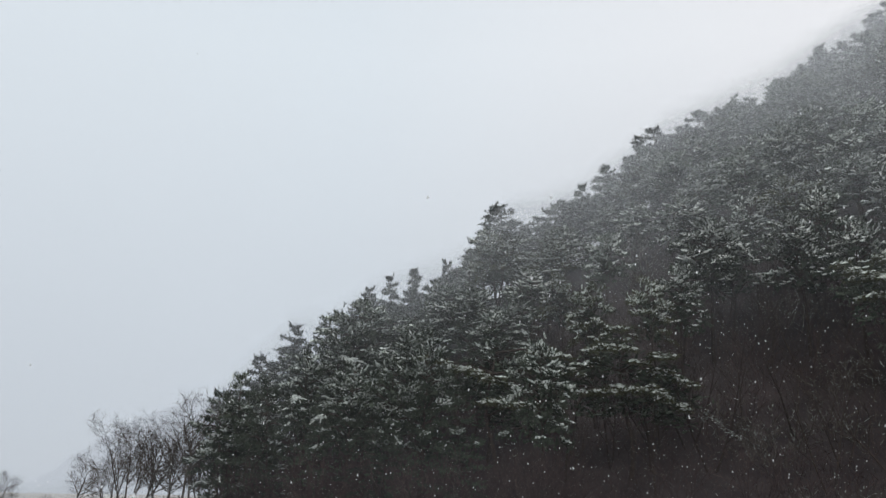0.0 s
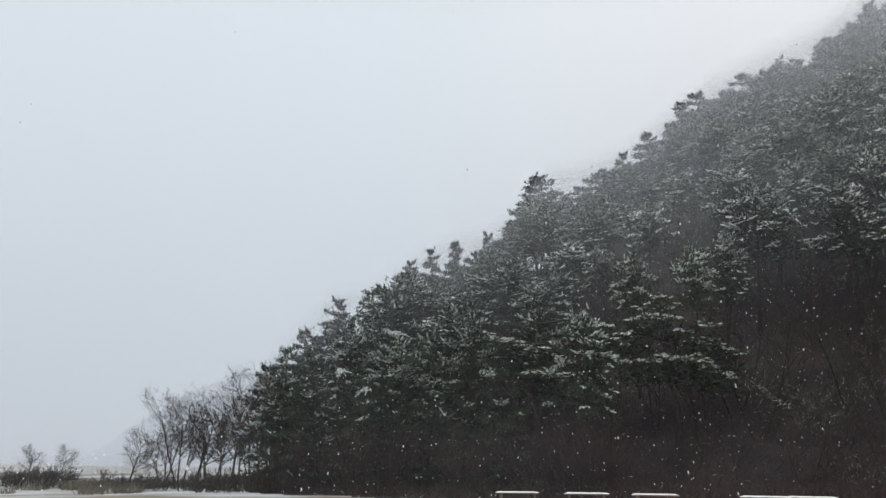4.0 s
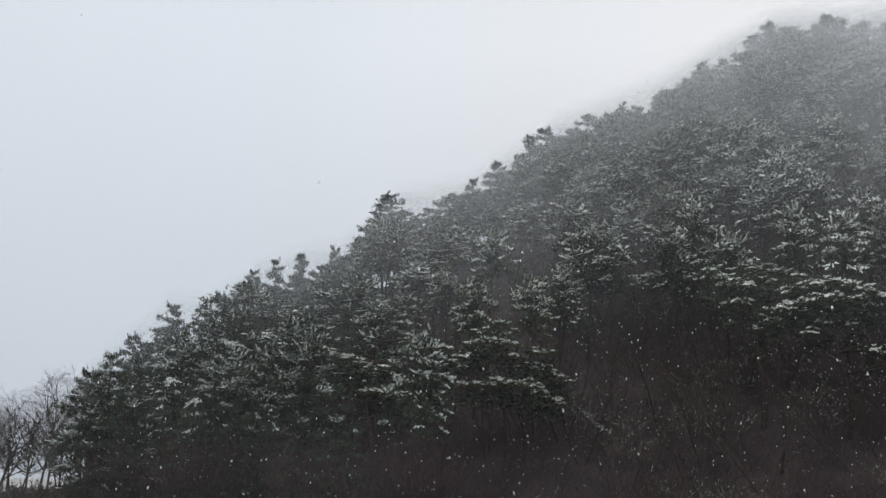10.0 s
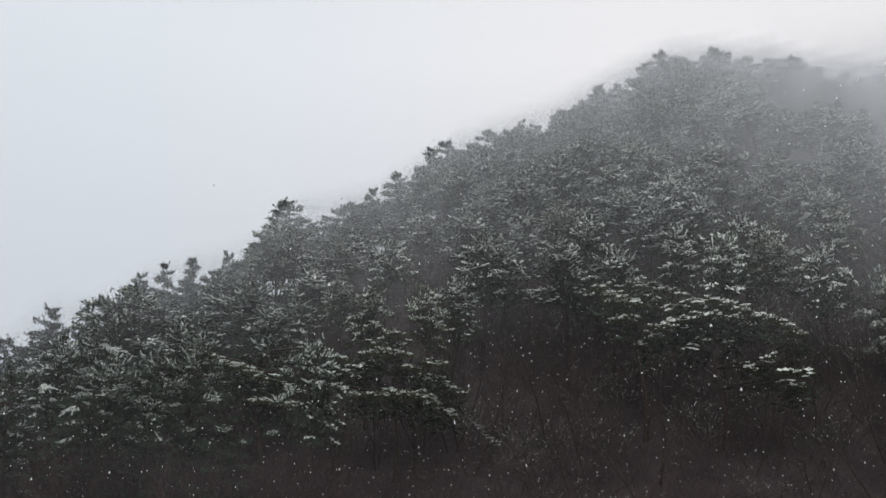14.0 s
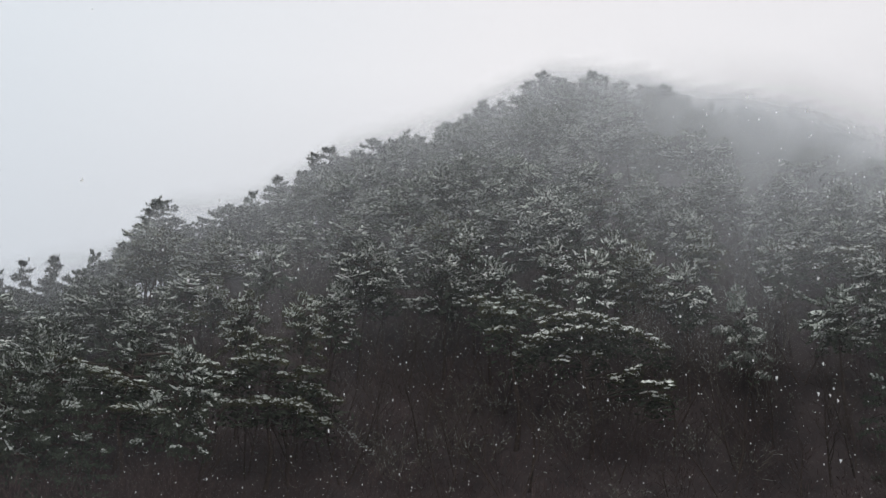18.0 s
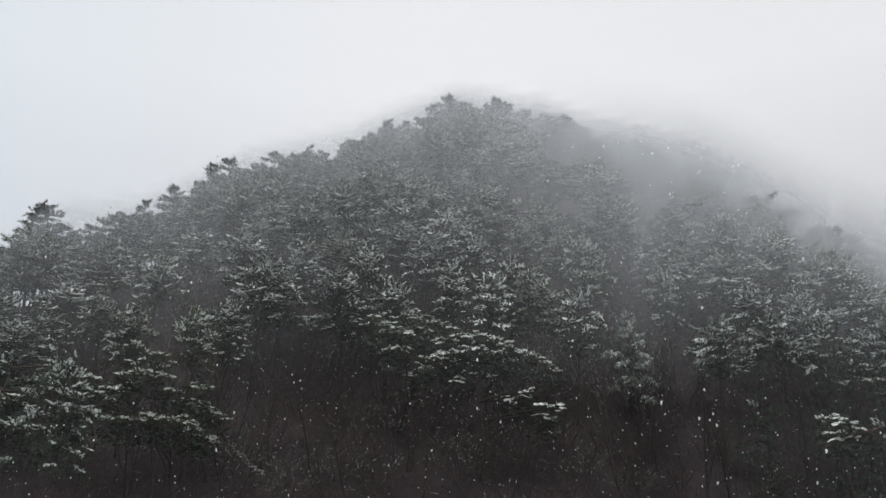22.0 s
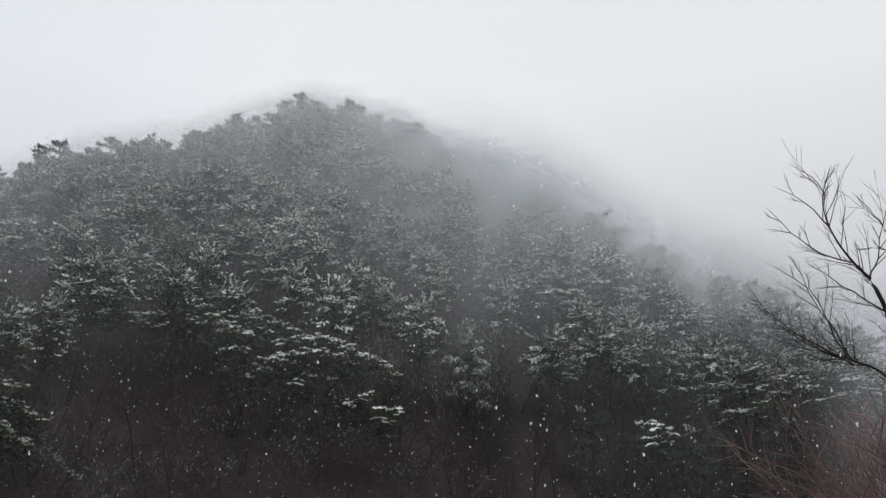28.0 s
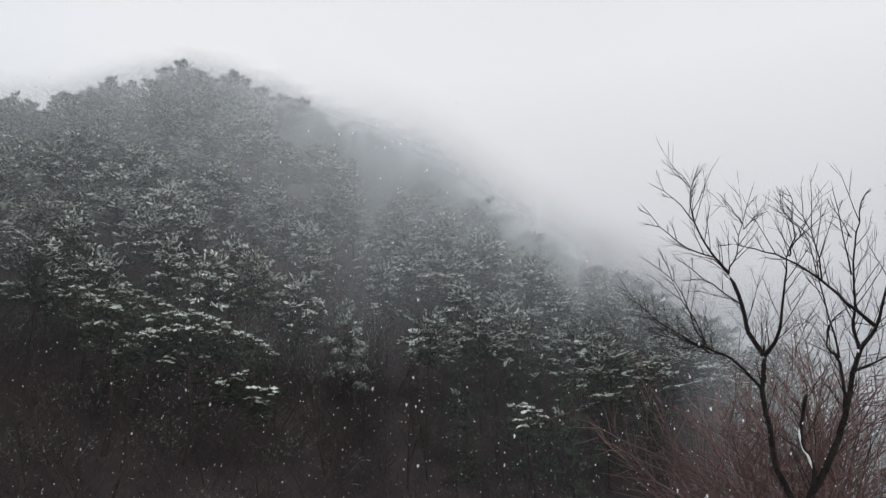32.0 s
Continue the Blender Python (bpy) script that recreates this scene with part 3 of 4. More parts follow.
OLIVE_PINES = ((-5.6, 8.7, 3.9), (-3.3, 9.2, 4.3), (9.3, 14.9, 3.8), (11.3, 14.5, 3.2), (15.8, 14.5, 3.3), (38.5, 16.5, 4.5), (39.7, 17.8, 4.3), (43.9, 18.4, 3.7))
RAVINE_PINES = ((47.2, 20.4, 2.8), (46.2, 22.6, 3.2), (48.0, 22.0, 3.0), (46.0, 14.6, 2.6))
SHADED_PINES = ((-11.4, 5.2, 4.2), (-10.7, 7.5, 3.5), (-7.5, 6.0, 4.7), (-3.6, 5.7, 4.7), (-0.6, 7.4, 4.5), (2.4, 7.0, 4.5), (-13.2, 4.6, 3.6), (54.1, 10.9, 3.9), (58.3, 10.5, 3.6), (61.2, 9.9, 4.1), (63.9, 10.3, 3.8), (66.5, 9.6, 3.7))
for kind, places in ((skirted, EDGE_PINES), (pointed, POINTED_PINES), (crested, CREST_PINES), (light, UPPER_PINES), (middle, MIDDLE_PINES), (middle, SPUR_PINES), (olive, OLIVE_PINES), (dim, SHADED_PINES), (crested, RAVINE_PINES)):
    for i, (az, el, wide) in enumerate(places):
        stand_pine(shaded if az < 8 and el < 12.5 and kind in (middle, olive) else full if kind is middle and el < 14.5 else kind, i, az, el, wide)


# wide pines whose few long boughs reach out as separate snowy shelves: bearing, elevation, half its width, fall from end to end, arch, all in degrees
def shelf_pine(seed, az, r, white, lines, label):
    rng, dice = random.Random(seed), np.random.default_rng(seed)
    base = polar(az, r, ground_z(az, r) - 0.1)
    thing = tagged(new("pine_tree"), label, "tree", "pines on the hillside")
    thing.matrix_basis = Matrix.Translation(base)
    wood, shade = Pile(), Pile()
    top = EYE_Z + r * math.tan(radians(max(q[1] for q in lines))) - base.z - 0.2
    trunk = [Vector((0.35 * math.sin(k * 1.1), 0.2 * math.cos(k), top * k / 7 - (0.5 if k == 0 else 0))) for k in range(8)]
    wood.tube(trunk, [0.21 * (1 - 0.8 * k / 7) for k in range(8)], 7)
    for mid, el, half, fall, arch in lines:
        depth = r + rng.uniform(-1.6, 0.8)
        count = max(3, int(half * 2 * r / 57.3 / 0.24))
        spots = []
        for k in range(count):
            u = (k + 0.5) / count * 2 - 1
            a, e = mid + half * u, el + fall * u / 2 + arch * (1 - u * u) + rng.gauss(0, 0.13)
            near_by = depth + rng.gauss(0, 0.5)
            spots.append(polar(a, near_by, EYE_Z + near_by * math.tan(radians(e)) - 0.25) - base)
        heart = spots[count // 2]
        root = min(trunk[2:], key=lambda q: abs(q.z - heart.z + 0.6))
        wood.tube([root, root.lerp(heart, 0.5) + UP * 0.1, heart - UP * 0.15], [0.08, 0.06, 0.03], 5)
        wood.tube([q - UP * 0.15 for q in spots], [0.035] * count, 4)
        near = -polar(az, 1)
        along = (spots[-1] - spots[0]).normalized()
        at, ways, snow = [], [], Pile()
        for k, q in enumerate(spots):
            for way in (near * rng.uniform(0.5, 1) + along * rng.gauss(0, 0.8), along * rng.gauss(0, 1) + near * 0.7, along * rng.choice((-1, 1)) + near * rng.gauss(0.1, 0.5), near * rng.uniform(-0.8, 0.6) + along * rng.gauss(0, 0.6)):
                way = (Vector((way.x, way.y, 0)).normalized() + UP * rng.gauss(-0.16, 0.10)).normalized()
                long = rng.uniform(0.30, 0.70)
                line = [q + way * long * j / 3 + UP * rng.gauss(0, 0.03) for j in range(4)]
                for p in line:
                    at.append(tuple(p + Vector((rng.gauss(0, 0.06), rng.gauss(0, 0.06), -rng.uniform(0.04, 0.22)))))
                    ways.append(tuple(way * 0.8 + UP * rng.choice((-0.3, -0.1, 0.2, 0.6))))
                spray(snow, line, 0.085, 0.095, rng)
            # Needle mass under each shelf, its darker tone painting the shade there.
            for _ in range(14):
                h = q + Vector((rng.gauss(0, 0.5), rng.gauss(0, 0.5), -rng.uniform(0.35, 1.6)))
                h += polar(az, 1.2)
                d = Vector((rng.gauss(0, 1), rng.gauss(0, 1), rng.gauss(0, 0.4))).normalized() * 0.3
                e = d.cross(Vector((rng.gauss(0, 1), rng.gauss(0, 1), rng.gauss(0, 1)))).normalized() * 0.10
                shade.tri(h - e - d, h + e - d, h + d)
        pad = part("crown", needle_tufts("shelf_needles", at, ways, 5, 0.30, 0.034, M_OLIVE, dice), thing, "flat olive-green needle bough")
        pad["kind"] = "stuff"
        part("snow", snow.mesh("shelf_snow", white), pad, "bright fresh snow along the bough")["kind"] = "stuff"
    part("trunk", wood.mesh("shelf_trunk", M_BARK, True), thing)
    part("crown", shade.mesh("shaded_needle_mass", M_NEEDLE), thing, "needle mass under the boughs, in a darker tone for shade")["kind"] = "stuff"
    PLACED.append((polar(az, r), 3.0))


shelf_pine(201, 13.4, 56.0, M_RIME, (
    (12.33, 10.14, 1.7, 0.09, 0.25), (15.36, 9.38, 1.29, 0.59, 0.22), (16.36, 8.0, 1.69, -1.03, 0.4), (13.22, 7.17, 3.1, -0.11, 0.3), (16.09, 6.41, 1.38, -0.56, 0.4),
    (10.99, 9.22, 0.79, 0.24, 0.0), (12.8, 11.45, 0.8, 0.36, 0.0), (9.3, 8.66, 1.0, -0.51, 0.4), (8.16, 7.75, 0.58, 0.2, 0.0)), "spreading red pine whose long boughs carry separate shelves of snow")
shelf_pine(202, 35.3, 58.0, M_DUST, (
    (34.79, 12.89, 2.85, -0.41, 0.7), (38.89, 11.9, 1.93, -1.75, 0.33), (35.01, 12.21, 2.57, -0.36, 0.4), (32.86, 11.94, 0.82, 0.04, 0.0), (34.13, 10.82, 0.72, 0.16, 0.0),
    (31.87, 12.12, 0.74, 0.01, 0.0), (35.95, 10.99, 0.56, 0.02, 0.0), (37.8, 9.2, 0.91, 0.06, 0.0), (40.17, 8.57, 0.91, -0.19, 0.3), (39.82, 7.87, 0.62, -0.54, 0.0), (38.7, 9.71, 0.34, 0.14, 0.0)),
    "wide red pine with broad arching boughs thickly covered in snow")
shelf_pine(203, 30.3, 59.0, M_RIME, (
    (28.85, 14.36, 1.45, -1.08, -0.18), (31.27, 14.63, 2.05, -0.79, 0.1), (29.28, 12.64, 0.75, -0.21, 0.0), (31.17, 11.39, 0.65, 0.03, 0.0), (30.49, 10.85, 0.37, -0.02, 0.0), (28.95, 13.74, 1.14, -0.36, 0.0), (30.9, 13.9, 0.9, -0.2, 0.2)),
    "slanting red pine with a few flat snow-covered boughs")
shelf_pine(204, 58.4, 59.0, M_DUST, ((58.31, 6.9, 1.2, -0.77, 0.38), (58.47, 6.27, 0.89, -0.07, 0.26)), "young low pine bent under bright snow")
shelf_pine(205, 4.2, 54.5, M_RIME, ((3.0, 8.5, 2.1, -0.9, 0.2), (6.0, 6.5, 2.3, -0.4, 0.1), (0.3, 9.4, 1.0, -0.5, 0.1), (8.3, 9.9, 1.2, -1.0, 0.2), (8.5, 8.7, 0.9, 0.0, 0.1)), "dark pine with thin bent boughs edged with snow")
shelf_pine(206, 51.2, where_top(51.2, 17.4, 9.0), M_DUST, ((49.2, 16.9, 1.6, -0.5, 0.2), (53.0, 16.3, 1.5, -0.6, 0.3), (53.6, 15.6, 1.2, -0.2, 0.2), (49.8, 15.7, 1.4, -0.3, 0.2)), "pine on the spur with bright snow on its broad boughs")
# along the crest
az = -13.6
while az < 84:
    h = rnd.uniform(8.5, 11.5)
    r = crest_r(az) - rnd.uniform(0, 3)
    need = EYE_Z + r * math.tan(radians(sky_el(az))) - ground_z(az, r)
    h = max(5.0, min(13.0, need - rnd.uniform(0.3, 1.6)))
    PLACED.append((polar(az, r), 2.2))
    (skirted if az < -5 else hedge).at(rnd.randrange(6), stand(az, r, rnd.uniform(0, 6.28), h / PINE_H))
    az += math.degrees(rnd.uniform(2.6, 4.0) / r) * (1 if az < 70 else 2)
# leafless frosted trees that fill the gaps between the pines
frosted = Planter([bare_tree("bare_tree", 55 + i, 8.5, 1 + i % 2, (9, 6, 4), M_TWIG, "slender leafless tree with hoarfrost on its twigs", "frosted bare trees between the pines", 0.45, 0.012, 0.3, 0.009, 0.07) for i in range(3)])
for i in range(42):
    az, el = (45.4 + 0.28 * (i - 30), 19.0 - 1.3 * (i % 5)) if i >= 30 else ((12.6 + 0.55 * i, 18.4 - 1.2 * (i % 3)) if i < 9 else (35.5 + 0.62 * (i - 9), 15.4 - 1.1 * (i % 3)) if i < 20 else (42.4 + 0.55 * (i - 20), 15.6 - 1.0 * (i % 4)))
    h = rnd.uniform(6.5, 9.0)
    r = where_top(az, el, h)
    PLACED.append((polar(az, r), 1.6))
    frosted.at(i, stand(az, r, rnd.uniform(0, 6.28), h / 8.5))
# over the slope
LOW_AZ, LOW_EL = (-15, -10, -4, 2, 8, 14, 19, 22, 27, 31, 36, 41, 44, 47, 50, 55, 62, 70), (5.5, 7.0, 8.5, 10, 12, 13.5, 15, 17, 17.5, 17.5, 17, 16.5, 17, 16, 14, 12.5, 11.5, 10)
tries = made = 0
while tries < 14000 and made < 150:
    tries += 1
    az = rnd.uniform(-14.5, 84)
    r = math.sqrt(rnd.uniform((foot_r(az) + 1) ** 2, (crest_r(az) - 3) ** 2))
    if az > 72 and rnd.random() < 0.7:
        continue
    h = rnd.uniform(8.5, 12.5)
    top = math.degrees(math.atan2(ground_z(az, r) + h - EYE_Z, r))
    skirt = math.degrees(math.atan2(ground_z(az, r) + 0.35 * h - EYE_Z, r))
    if top < float(np.interp(az, LOW_AZ, LOW_EL)) or top > sky_el(az) - 0.4 or (5 < az < 48 and skirt < float(np.interp(az, LOW_AZ, LOW_EL)) - 4.5):
        continue
    if abs(az - 46.8 - (r - 80) * 0.03) < 1.5 and r < 112:
        continue
    p = polar(az, r)
    if any((p - q).length < d + (1.7 if top > 20.5 or az > 40 else 2.9 if az > 5 else 1.4) for q, d in PLACED):
        continue
    PLACED.append((p, 2.3))
    made += 1
    m = stand(az, r, rnd.uniform(0, 6.28), h / PINE_H)
    if rnd.random() < 0.13 and az > 0:
        olive.at(rnd.randrange(2), m)
    elif az < -5:
        skirted.at(rnd.randrange(2), m)
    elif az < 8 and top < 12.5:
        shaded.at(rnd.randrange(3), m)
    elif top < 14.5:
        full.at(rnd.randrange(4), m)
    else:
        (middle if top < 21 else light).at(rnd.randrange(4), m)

# ---- leafless wood and thicket along the foot ----
woods = Planter([bare_tree("bare_tree", 50 + i, 8.5, 1 + i % 2, (6, 5, 3), M_BARK, "leafless grey-brown tree among the pines", "bare trees on the hillside", 0.55, 0.014) for i in range(4)])
brush = Planter([bare_tree("brown_shrub", 60 + i, 4.2, 6, (5, 3), M_RED, "leafless reddish-brown shrub at the foot of the hill", "shrubs at the hill's foot", 0.5, 0.011, 0.5) for i in range(4)])
done, tries = 0, 0
while done < 135 and tries < 4000:
    tries += 1
    az = rnd.uniform(-13, 84)
    r = foot_r(az) + rnd.uniform(0.5, 30)
    p = polar(az, r)
    h = rnd.uniform(6, 9.5)
    top = math.degrees(math.atan2(ground_z(az, r) + h - EYE_Z, r))
    if top > float(np.interp(az, LOW_AZ, LOW_EL)) + 2.5 or any((p - q).length < (d if d < 2 else 1.5) for q, d in PLACED):
        continue
    PLACED.append((p, 1.9))
    woods.at(done, stand(az, r, rnd.uniform(0, 6.28), h / 8.5))
    done += 1
for i in range(215):
    az = rnd.uniform(-13.5, 84) if i < 160 else rnd.uniform(-14, 9)
    r = foot_r(az) + (rnd.uniform(-4, 14) if i < 160 else rnd.uniform(-7, -2))
    if i % 3 == 0 and i < 160:
        az = rnd.uniform(15, 48)
        r = foot_r(az) + rnd.uniform(12, 32)
    brush.at(i, stand(az, r, rnd.uniform(0, 6.28), rnd.uniform(0.6, 1.15) if i < 160 else rnd.uniform(0.8, 1.25)))


# ---- undergrowth: dead stalks and fallen twigs all over the lower slope ----
def undergrowth(count, mat, label, seed, tall, thick, lying):
    rng = np.random.default_rng(seed)
    azs, back = np.arange(-14.5, 85, 1.5), np.arange(-8, 37, 2.0)
    heights = np.array([[ground_z(a, foot_r(a) + b) for b in back] for a in azs])
    a, b = rng.uniform(-14, 83, count), -8 + 43 * rng.random(count) ** 1.2
    i, j = ((a - azs[0]) / 1.5).astype(int), ((b + 8) / 2.0).astype(int)
    u, v = (a - azs[i]) / 1.5, (b - back[j]) / 2.0
    z = (heights[i, j] * (1 - u) + heights[i + 1, j] * u) * (1 - v) + (heights[i, j + 1] * (1 - u) + heights[i + 1, j + 1] * u) * v
    r = np.interp(a, FOOT_AZ, FOOT_R) + b
    root = np.stack([r * np.sin(np.radians(a)), r * np.cos(np.radians(a)), z - 0.05], 1)
    way = rng.normal(0, 1, (count, 3))
    way[:, 2] = np.abs(way[:, 2]) * lying + lying * 0.5
    way /= np.linalg.norm(way, axis=1)[:, None]
    way *= rng.uniform(0.4, 1.0, count)[:, None] * tall
    wide = np.cross(way, rng.normal(0, 1, (count, 3)))
    wide *= (thick / np.linalg.norm(wide, axis=1))[:, None]
    v3 = np.stack([root - wide, root + wide, root + way], 1).reshape(-1, 3)
    me = bpy.data.meshes.new("undergrowth")
    me.from_pydata(v3.tolist(), [], np.arange(3 * count).reshape(-1, 3).tolist())
    me.materials.append(mat)
    tagged(new("undergrowth", me), label, "undergrowth", kind="stuff")


undergrowth(60000, M_RED, "dense dead reddish-brown stalks and twigs on the lower slope", 12, 1.5, 0.022, 0.8)
undergrowth(2600, M_FROST, "fallen twigs edged with snow among the dead stalks", 13, 0.8, 0.020, 0.15)


# ---- the row of leafless trees in the field ----
FIELD = "bare trees in the field"
field_trees = Planter([
    bare_tree("bare_tree", 71, 6.6, 3, (11, 8, 6), M_TWIG, "leafless many-stemmed tree standing at the field's edge", FIELD, 0.84, 0.0065, 0.25, 0.018),
    bare_tree("bare_tree", 72, 6.6, 1, (17, 10, 6), M_TWIG, "leafless tree with a rounded crown at the field's edge", FIELD, 0.84, 0.0065, 0.3, 0.016),
    bare_tree("bare_tree", 73, 8.4, 1, (17, 9, 5), M_TWIG, "slender leafless tree with a tall bare trunk", FIELD, 0.84, 0.0065, 0.3, 0.010),
    bare_tree("bare_tree", 74, 2.2, 2, (6, 5, 4), M_TWIG, "small crooked leafless tree among dry shrubs", FIELD, 0.9, 0.010, 0.6, 0.02),
])
for i, az, r, size in ((0, -19.4, 62, 1.10), (0, -20.5, 63, 0.82), (1, -18.3, 64, 1.10), (0, -17.5, 64, 1.08), (1, -22.4, 70, 0.80), (1, -28.3, 92, 0.64), (1, -26.5, 95, 0.66),
                       (2, -16.9, 62, 0.98), (2, -16.2, 61, 1.18), (2, -15.6, 62, 1.0), (2, -15.0, 64, 0.9), (0, -14.9, 66, 0.9), (3, -23.7, 63, 0.95), (3, -20.9, 62, 1.0)):
    field_trees.at(i, stand(az, r, i + az * 3, size))
dry = Planter([bare_tree("dry_shrub", 80 + i, 1.5, 8, (4, 3), M_SHRUB, "low dry shrub in the snowy field", "dry shrubs in the field", 0.6, 0.010, 0.8, 0.02) for i in range(3)])
for i in range(116):
    az = rnd.uniform(-24.2, -14) if i < 56 else rnd.uniform(-29.3, -26.0) if i < 84 else rnd.uniform(-19.0, -13.0)
    r = rnd.uniform(57, 66) if i < 56 else rnd.uniform(60, 74) if i < 84 else rnd.uniform(52, 58)
    dry.at(i, stand(az, r, rnd.uniform(0, 6.28), rnd.uniform(0.5, 1.1) if i < 56 else rnd.uniform(0.9, 1.5), 0.05))


def straw_tuft(seed):
    rng = random.Random(seed)
    p = Pile()
    for _ in range(70):
        a, r = rng.uniform(0, 6.28), math.sqrt(rng.random()) * 0.9
        q = Vector((math.cos(a) * r, math.sin(a) * r, -0.05))
        tip = q + Vector((rng.gauss(0, 0.26), rng.gauss(0, 0.26), rng.uniform(0.15, 0.75)))
        p.tube([q, q.lerp(tip, 0.6) + Vector((0, 0, 0.08)), tip], [0.018, 0.014, 0.004], 3)
    return tagged(new("straw_tuft", p.mesh("straw_tuft", M_STRAW)), "tuft of dry straw-coloured grass standing in snow", "grass", "straw tufts in the field")


straw = Planter([straw_tuft(90 + i) for i in range(3)])
for i in range(60):
    az, r = rnd.uniform(-31, -15), rnd.uniform(52, 78)
    if i % 3 == 0:
        az, r = rnd.uniform(-25.8, -24.0), rnd.uniform(60, 66)
    straw.at(i, stand(az, r, rnd.uniform(0, 6.28), rnd.uniform(0.6, 1.2), 0.02))

# ---- snow-dusted shrubs, a fallen bough and a covered heap at the foot of the slope ----
dusted = Planter([bare_tree("snowy_shrub", 95 + i, 3.2, 6, (6, 6), M_TWIG, "leafless shrub with snow caught on its twigs", "snow-dusted shrubs", 0.6, 0.012, 0.7, frost=0.05) for i in range(2)])
for i, (az, back, size) in enumerate(((25.0, 0, 0.8), (27.0, 1, 1.0), (28.6, 0, 0.9), (30.4, 1, 0.7), (23.4, 2, 0.7), (22.0, 6, 1.1), (19.0, 9, 1.2), (26.5, 12, 1.2), (29.5, 13, 1.2), (37.5, 3, 0.9), (44.5, 16, 1.3), (45.8, 18, 1.3), (43.4, 20, 1.2), (47.6, 14, 1.1), (33.4, 8, 1.0))):
    dusted.at(i, stand(az, foot_r(az) + back, i * 1.7, size))
for i in range(26):
    az = 21.5 + i * 1.02 + rnd.uniform(-0.4, 0.4)
    dusted.at(i, stand(az, foot_r(az) + rnd.uniform(7, 24), rnd.uniform(0, 6.28), rnd.uniform(0.9, 1.45)))


def fallen_bough(az0, el0, az1, el1, r):
    thing = tagged(new("fallen_bough"), "broken bough hanging down the slope under a strip of snow", "branch")
    a, b = polar(az0, r, EYE_Z + r * math.tan(radians(el0))), polar(az1, r - 1.5, EYE_Z + (r - 1.5) * math.tan(radians(el1)))
    rng = random.Random(4)
    wood, snow = Pile(), Pile()
    grow((wood, wood), rng, a, (b - a).normalized(), (b - a).length, 0.06, 0, 2, (7, 4), 0.5, 0.0, 5, 0.08)
    for i in range(70):
        u = rng.random()
        q = a.lerp(b, u) + Vector((rng.gauss(0, 0.12), rng.gauss(0, 0.15), rng.gauss(0.06, 0.08)))
        d = Vector((rng.gauss(0, 1), rng.gauss(0, 1), rng.gauss(0, 0.4))).normalized() * 0.12
        e = Vector((-d.y, d.x, 0.05)) * 0.5
        snow.tri(q - e - d * 0.5, q + e - d * 0.5, q + d)
    part("bough", wood.mesh("fallen_bough", M_TWIG), thing)
    part("snow", snow.mesh("fallen_bough_snow", M_FROST), thing, "strip of snow on the bough")


fallen_bough(18.2, 5.6, 20.6, 3.7, 53.5)


def covered_heap(az, r):
    p = Pile()
    n, m = 16, 6
    for j in range(m + 1):
        for i in range(n):
            w, u = 6.283 * i / n, j / m
            k = math.cos(u * 1.45) ** 0.6 * (1 + 0.12 * noise.noise(Vector((i * 0.7, j * 0.6, 2))))
            p.v.append((1.05 * k * math.cos(w), 0.7 * k * math.sin(w), 1.0 * math.sin(u * 1.57) + 0.05 * noise.noise(Vector((i, j, 5)))))
    for j in range(m):
        for i in range(n):
            q = (i + 1) % n
            p.f.append((j * n + i, j * n + q, (j + 1) * n + q, (j + 1) * n + i))
    p.f.append(tuple(m * n + i for i in range(n)))
    ob = tagged(new("covered_heap", p.mesh("covered_heap", M_TARP, True)), "heap under a teal tarpaulin at the foot of the hill", "tarpaulin")
    ob.matrix_basis = stand(az, r, radians(-az), 1.0, 0.05)


covered_heap(41.3, 46)


# ---- picnic tables ----
def box_mesh(name, mat, *sizes, bevel=0.04):
    p = Pile()
    p.box(*sizes, bevel=bevel)
    return p.mesh(name, mat)


def picnic_table():
    thing = tagged(new("picnic_table"), "weathered wooden picnic table with snow on its top", "table", "picnic tables in a row")
    board = box_mesh("table_board", M_BOARD, 0, 0, 0, 1.56, 0.135, 0.04)
    for i in range(5):
        part("top_board", board, thing).location = (0, -0.29 + 0.145 * i, 0.71)
    for y in (-0.68, 0.68):
        for i in range(2):
            part("seat_board", board, thing).location = (0, y + (i - 0.5) * 0.145, 0.43)
    snow = Pile()
    for i in range(13):
        for j in range(7):
            x, y = -0.79 + 1.58 * i / 12, -0.37 + 0.74 * j / 6
            edge = i in (0, 12) or j in (0, 6)
            snow.v.append((x, y, 0.731 if edge else 0.768 + 0.012 * noise.noise(Vector((x * 4, y * 4, 1)))))
    for i in range(12):
        for j in range(6):
            a = i * 7 + j
            snow.f.append((a, a + 7, a + 8, a + 1))
    part("snow", snow.mesh("table_snow", M_SNOW, True), thing, "even layer of fresh snow on the tabletop")
    for x in (-0.6, 0.6):
        for s in (-1, 1):
            leg = Pile()
            leg.tube([(x, s * 0.22, 0.69), (x, s * 0.60, -0.03)], [0.05, 0.05], 4, False)
            part("leg", leg.mesh("table_leg", M_BOARD), thing)
        part("crossbar", box_mesh("table_crossbar", M_BOARD, x, 0, 0.385, 0.05, 1.62, 0.09), thing)
        part("top_batten", box_mesh("table_batten", M_BOARD, x, 0, 0.65, 0.05, 0.70, 0.08), thing)
    return thing


tables = Planter([picnic_table()])
for az, r, turn in ((2.9, 31.0, 3), (7.5, 30.6, -2), (11.9, 30.2, 2), (18.65, 29.6, 1), (21.35, 30.0, 0)):
    tables.at(0, Matrix.Translation(polar(az, r, -0.02)) @ Matrix.Rotation(radians(-az + turn), 4, "Z"))

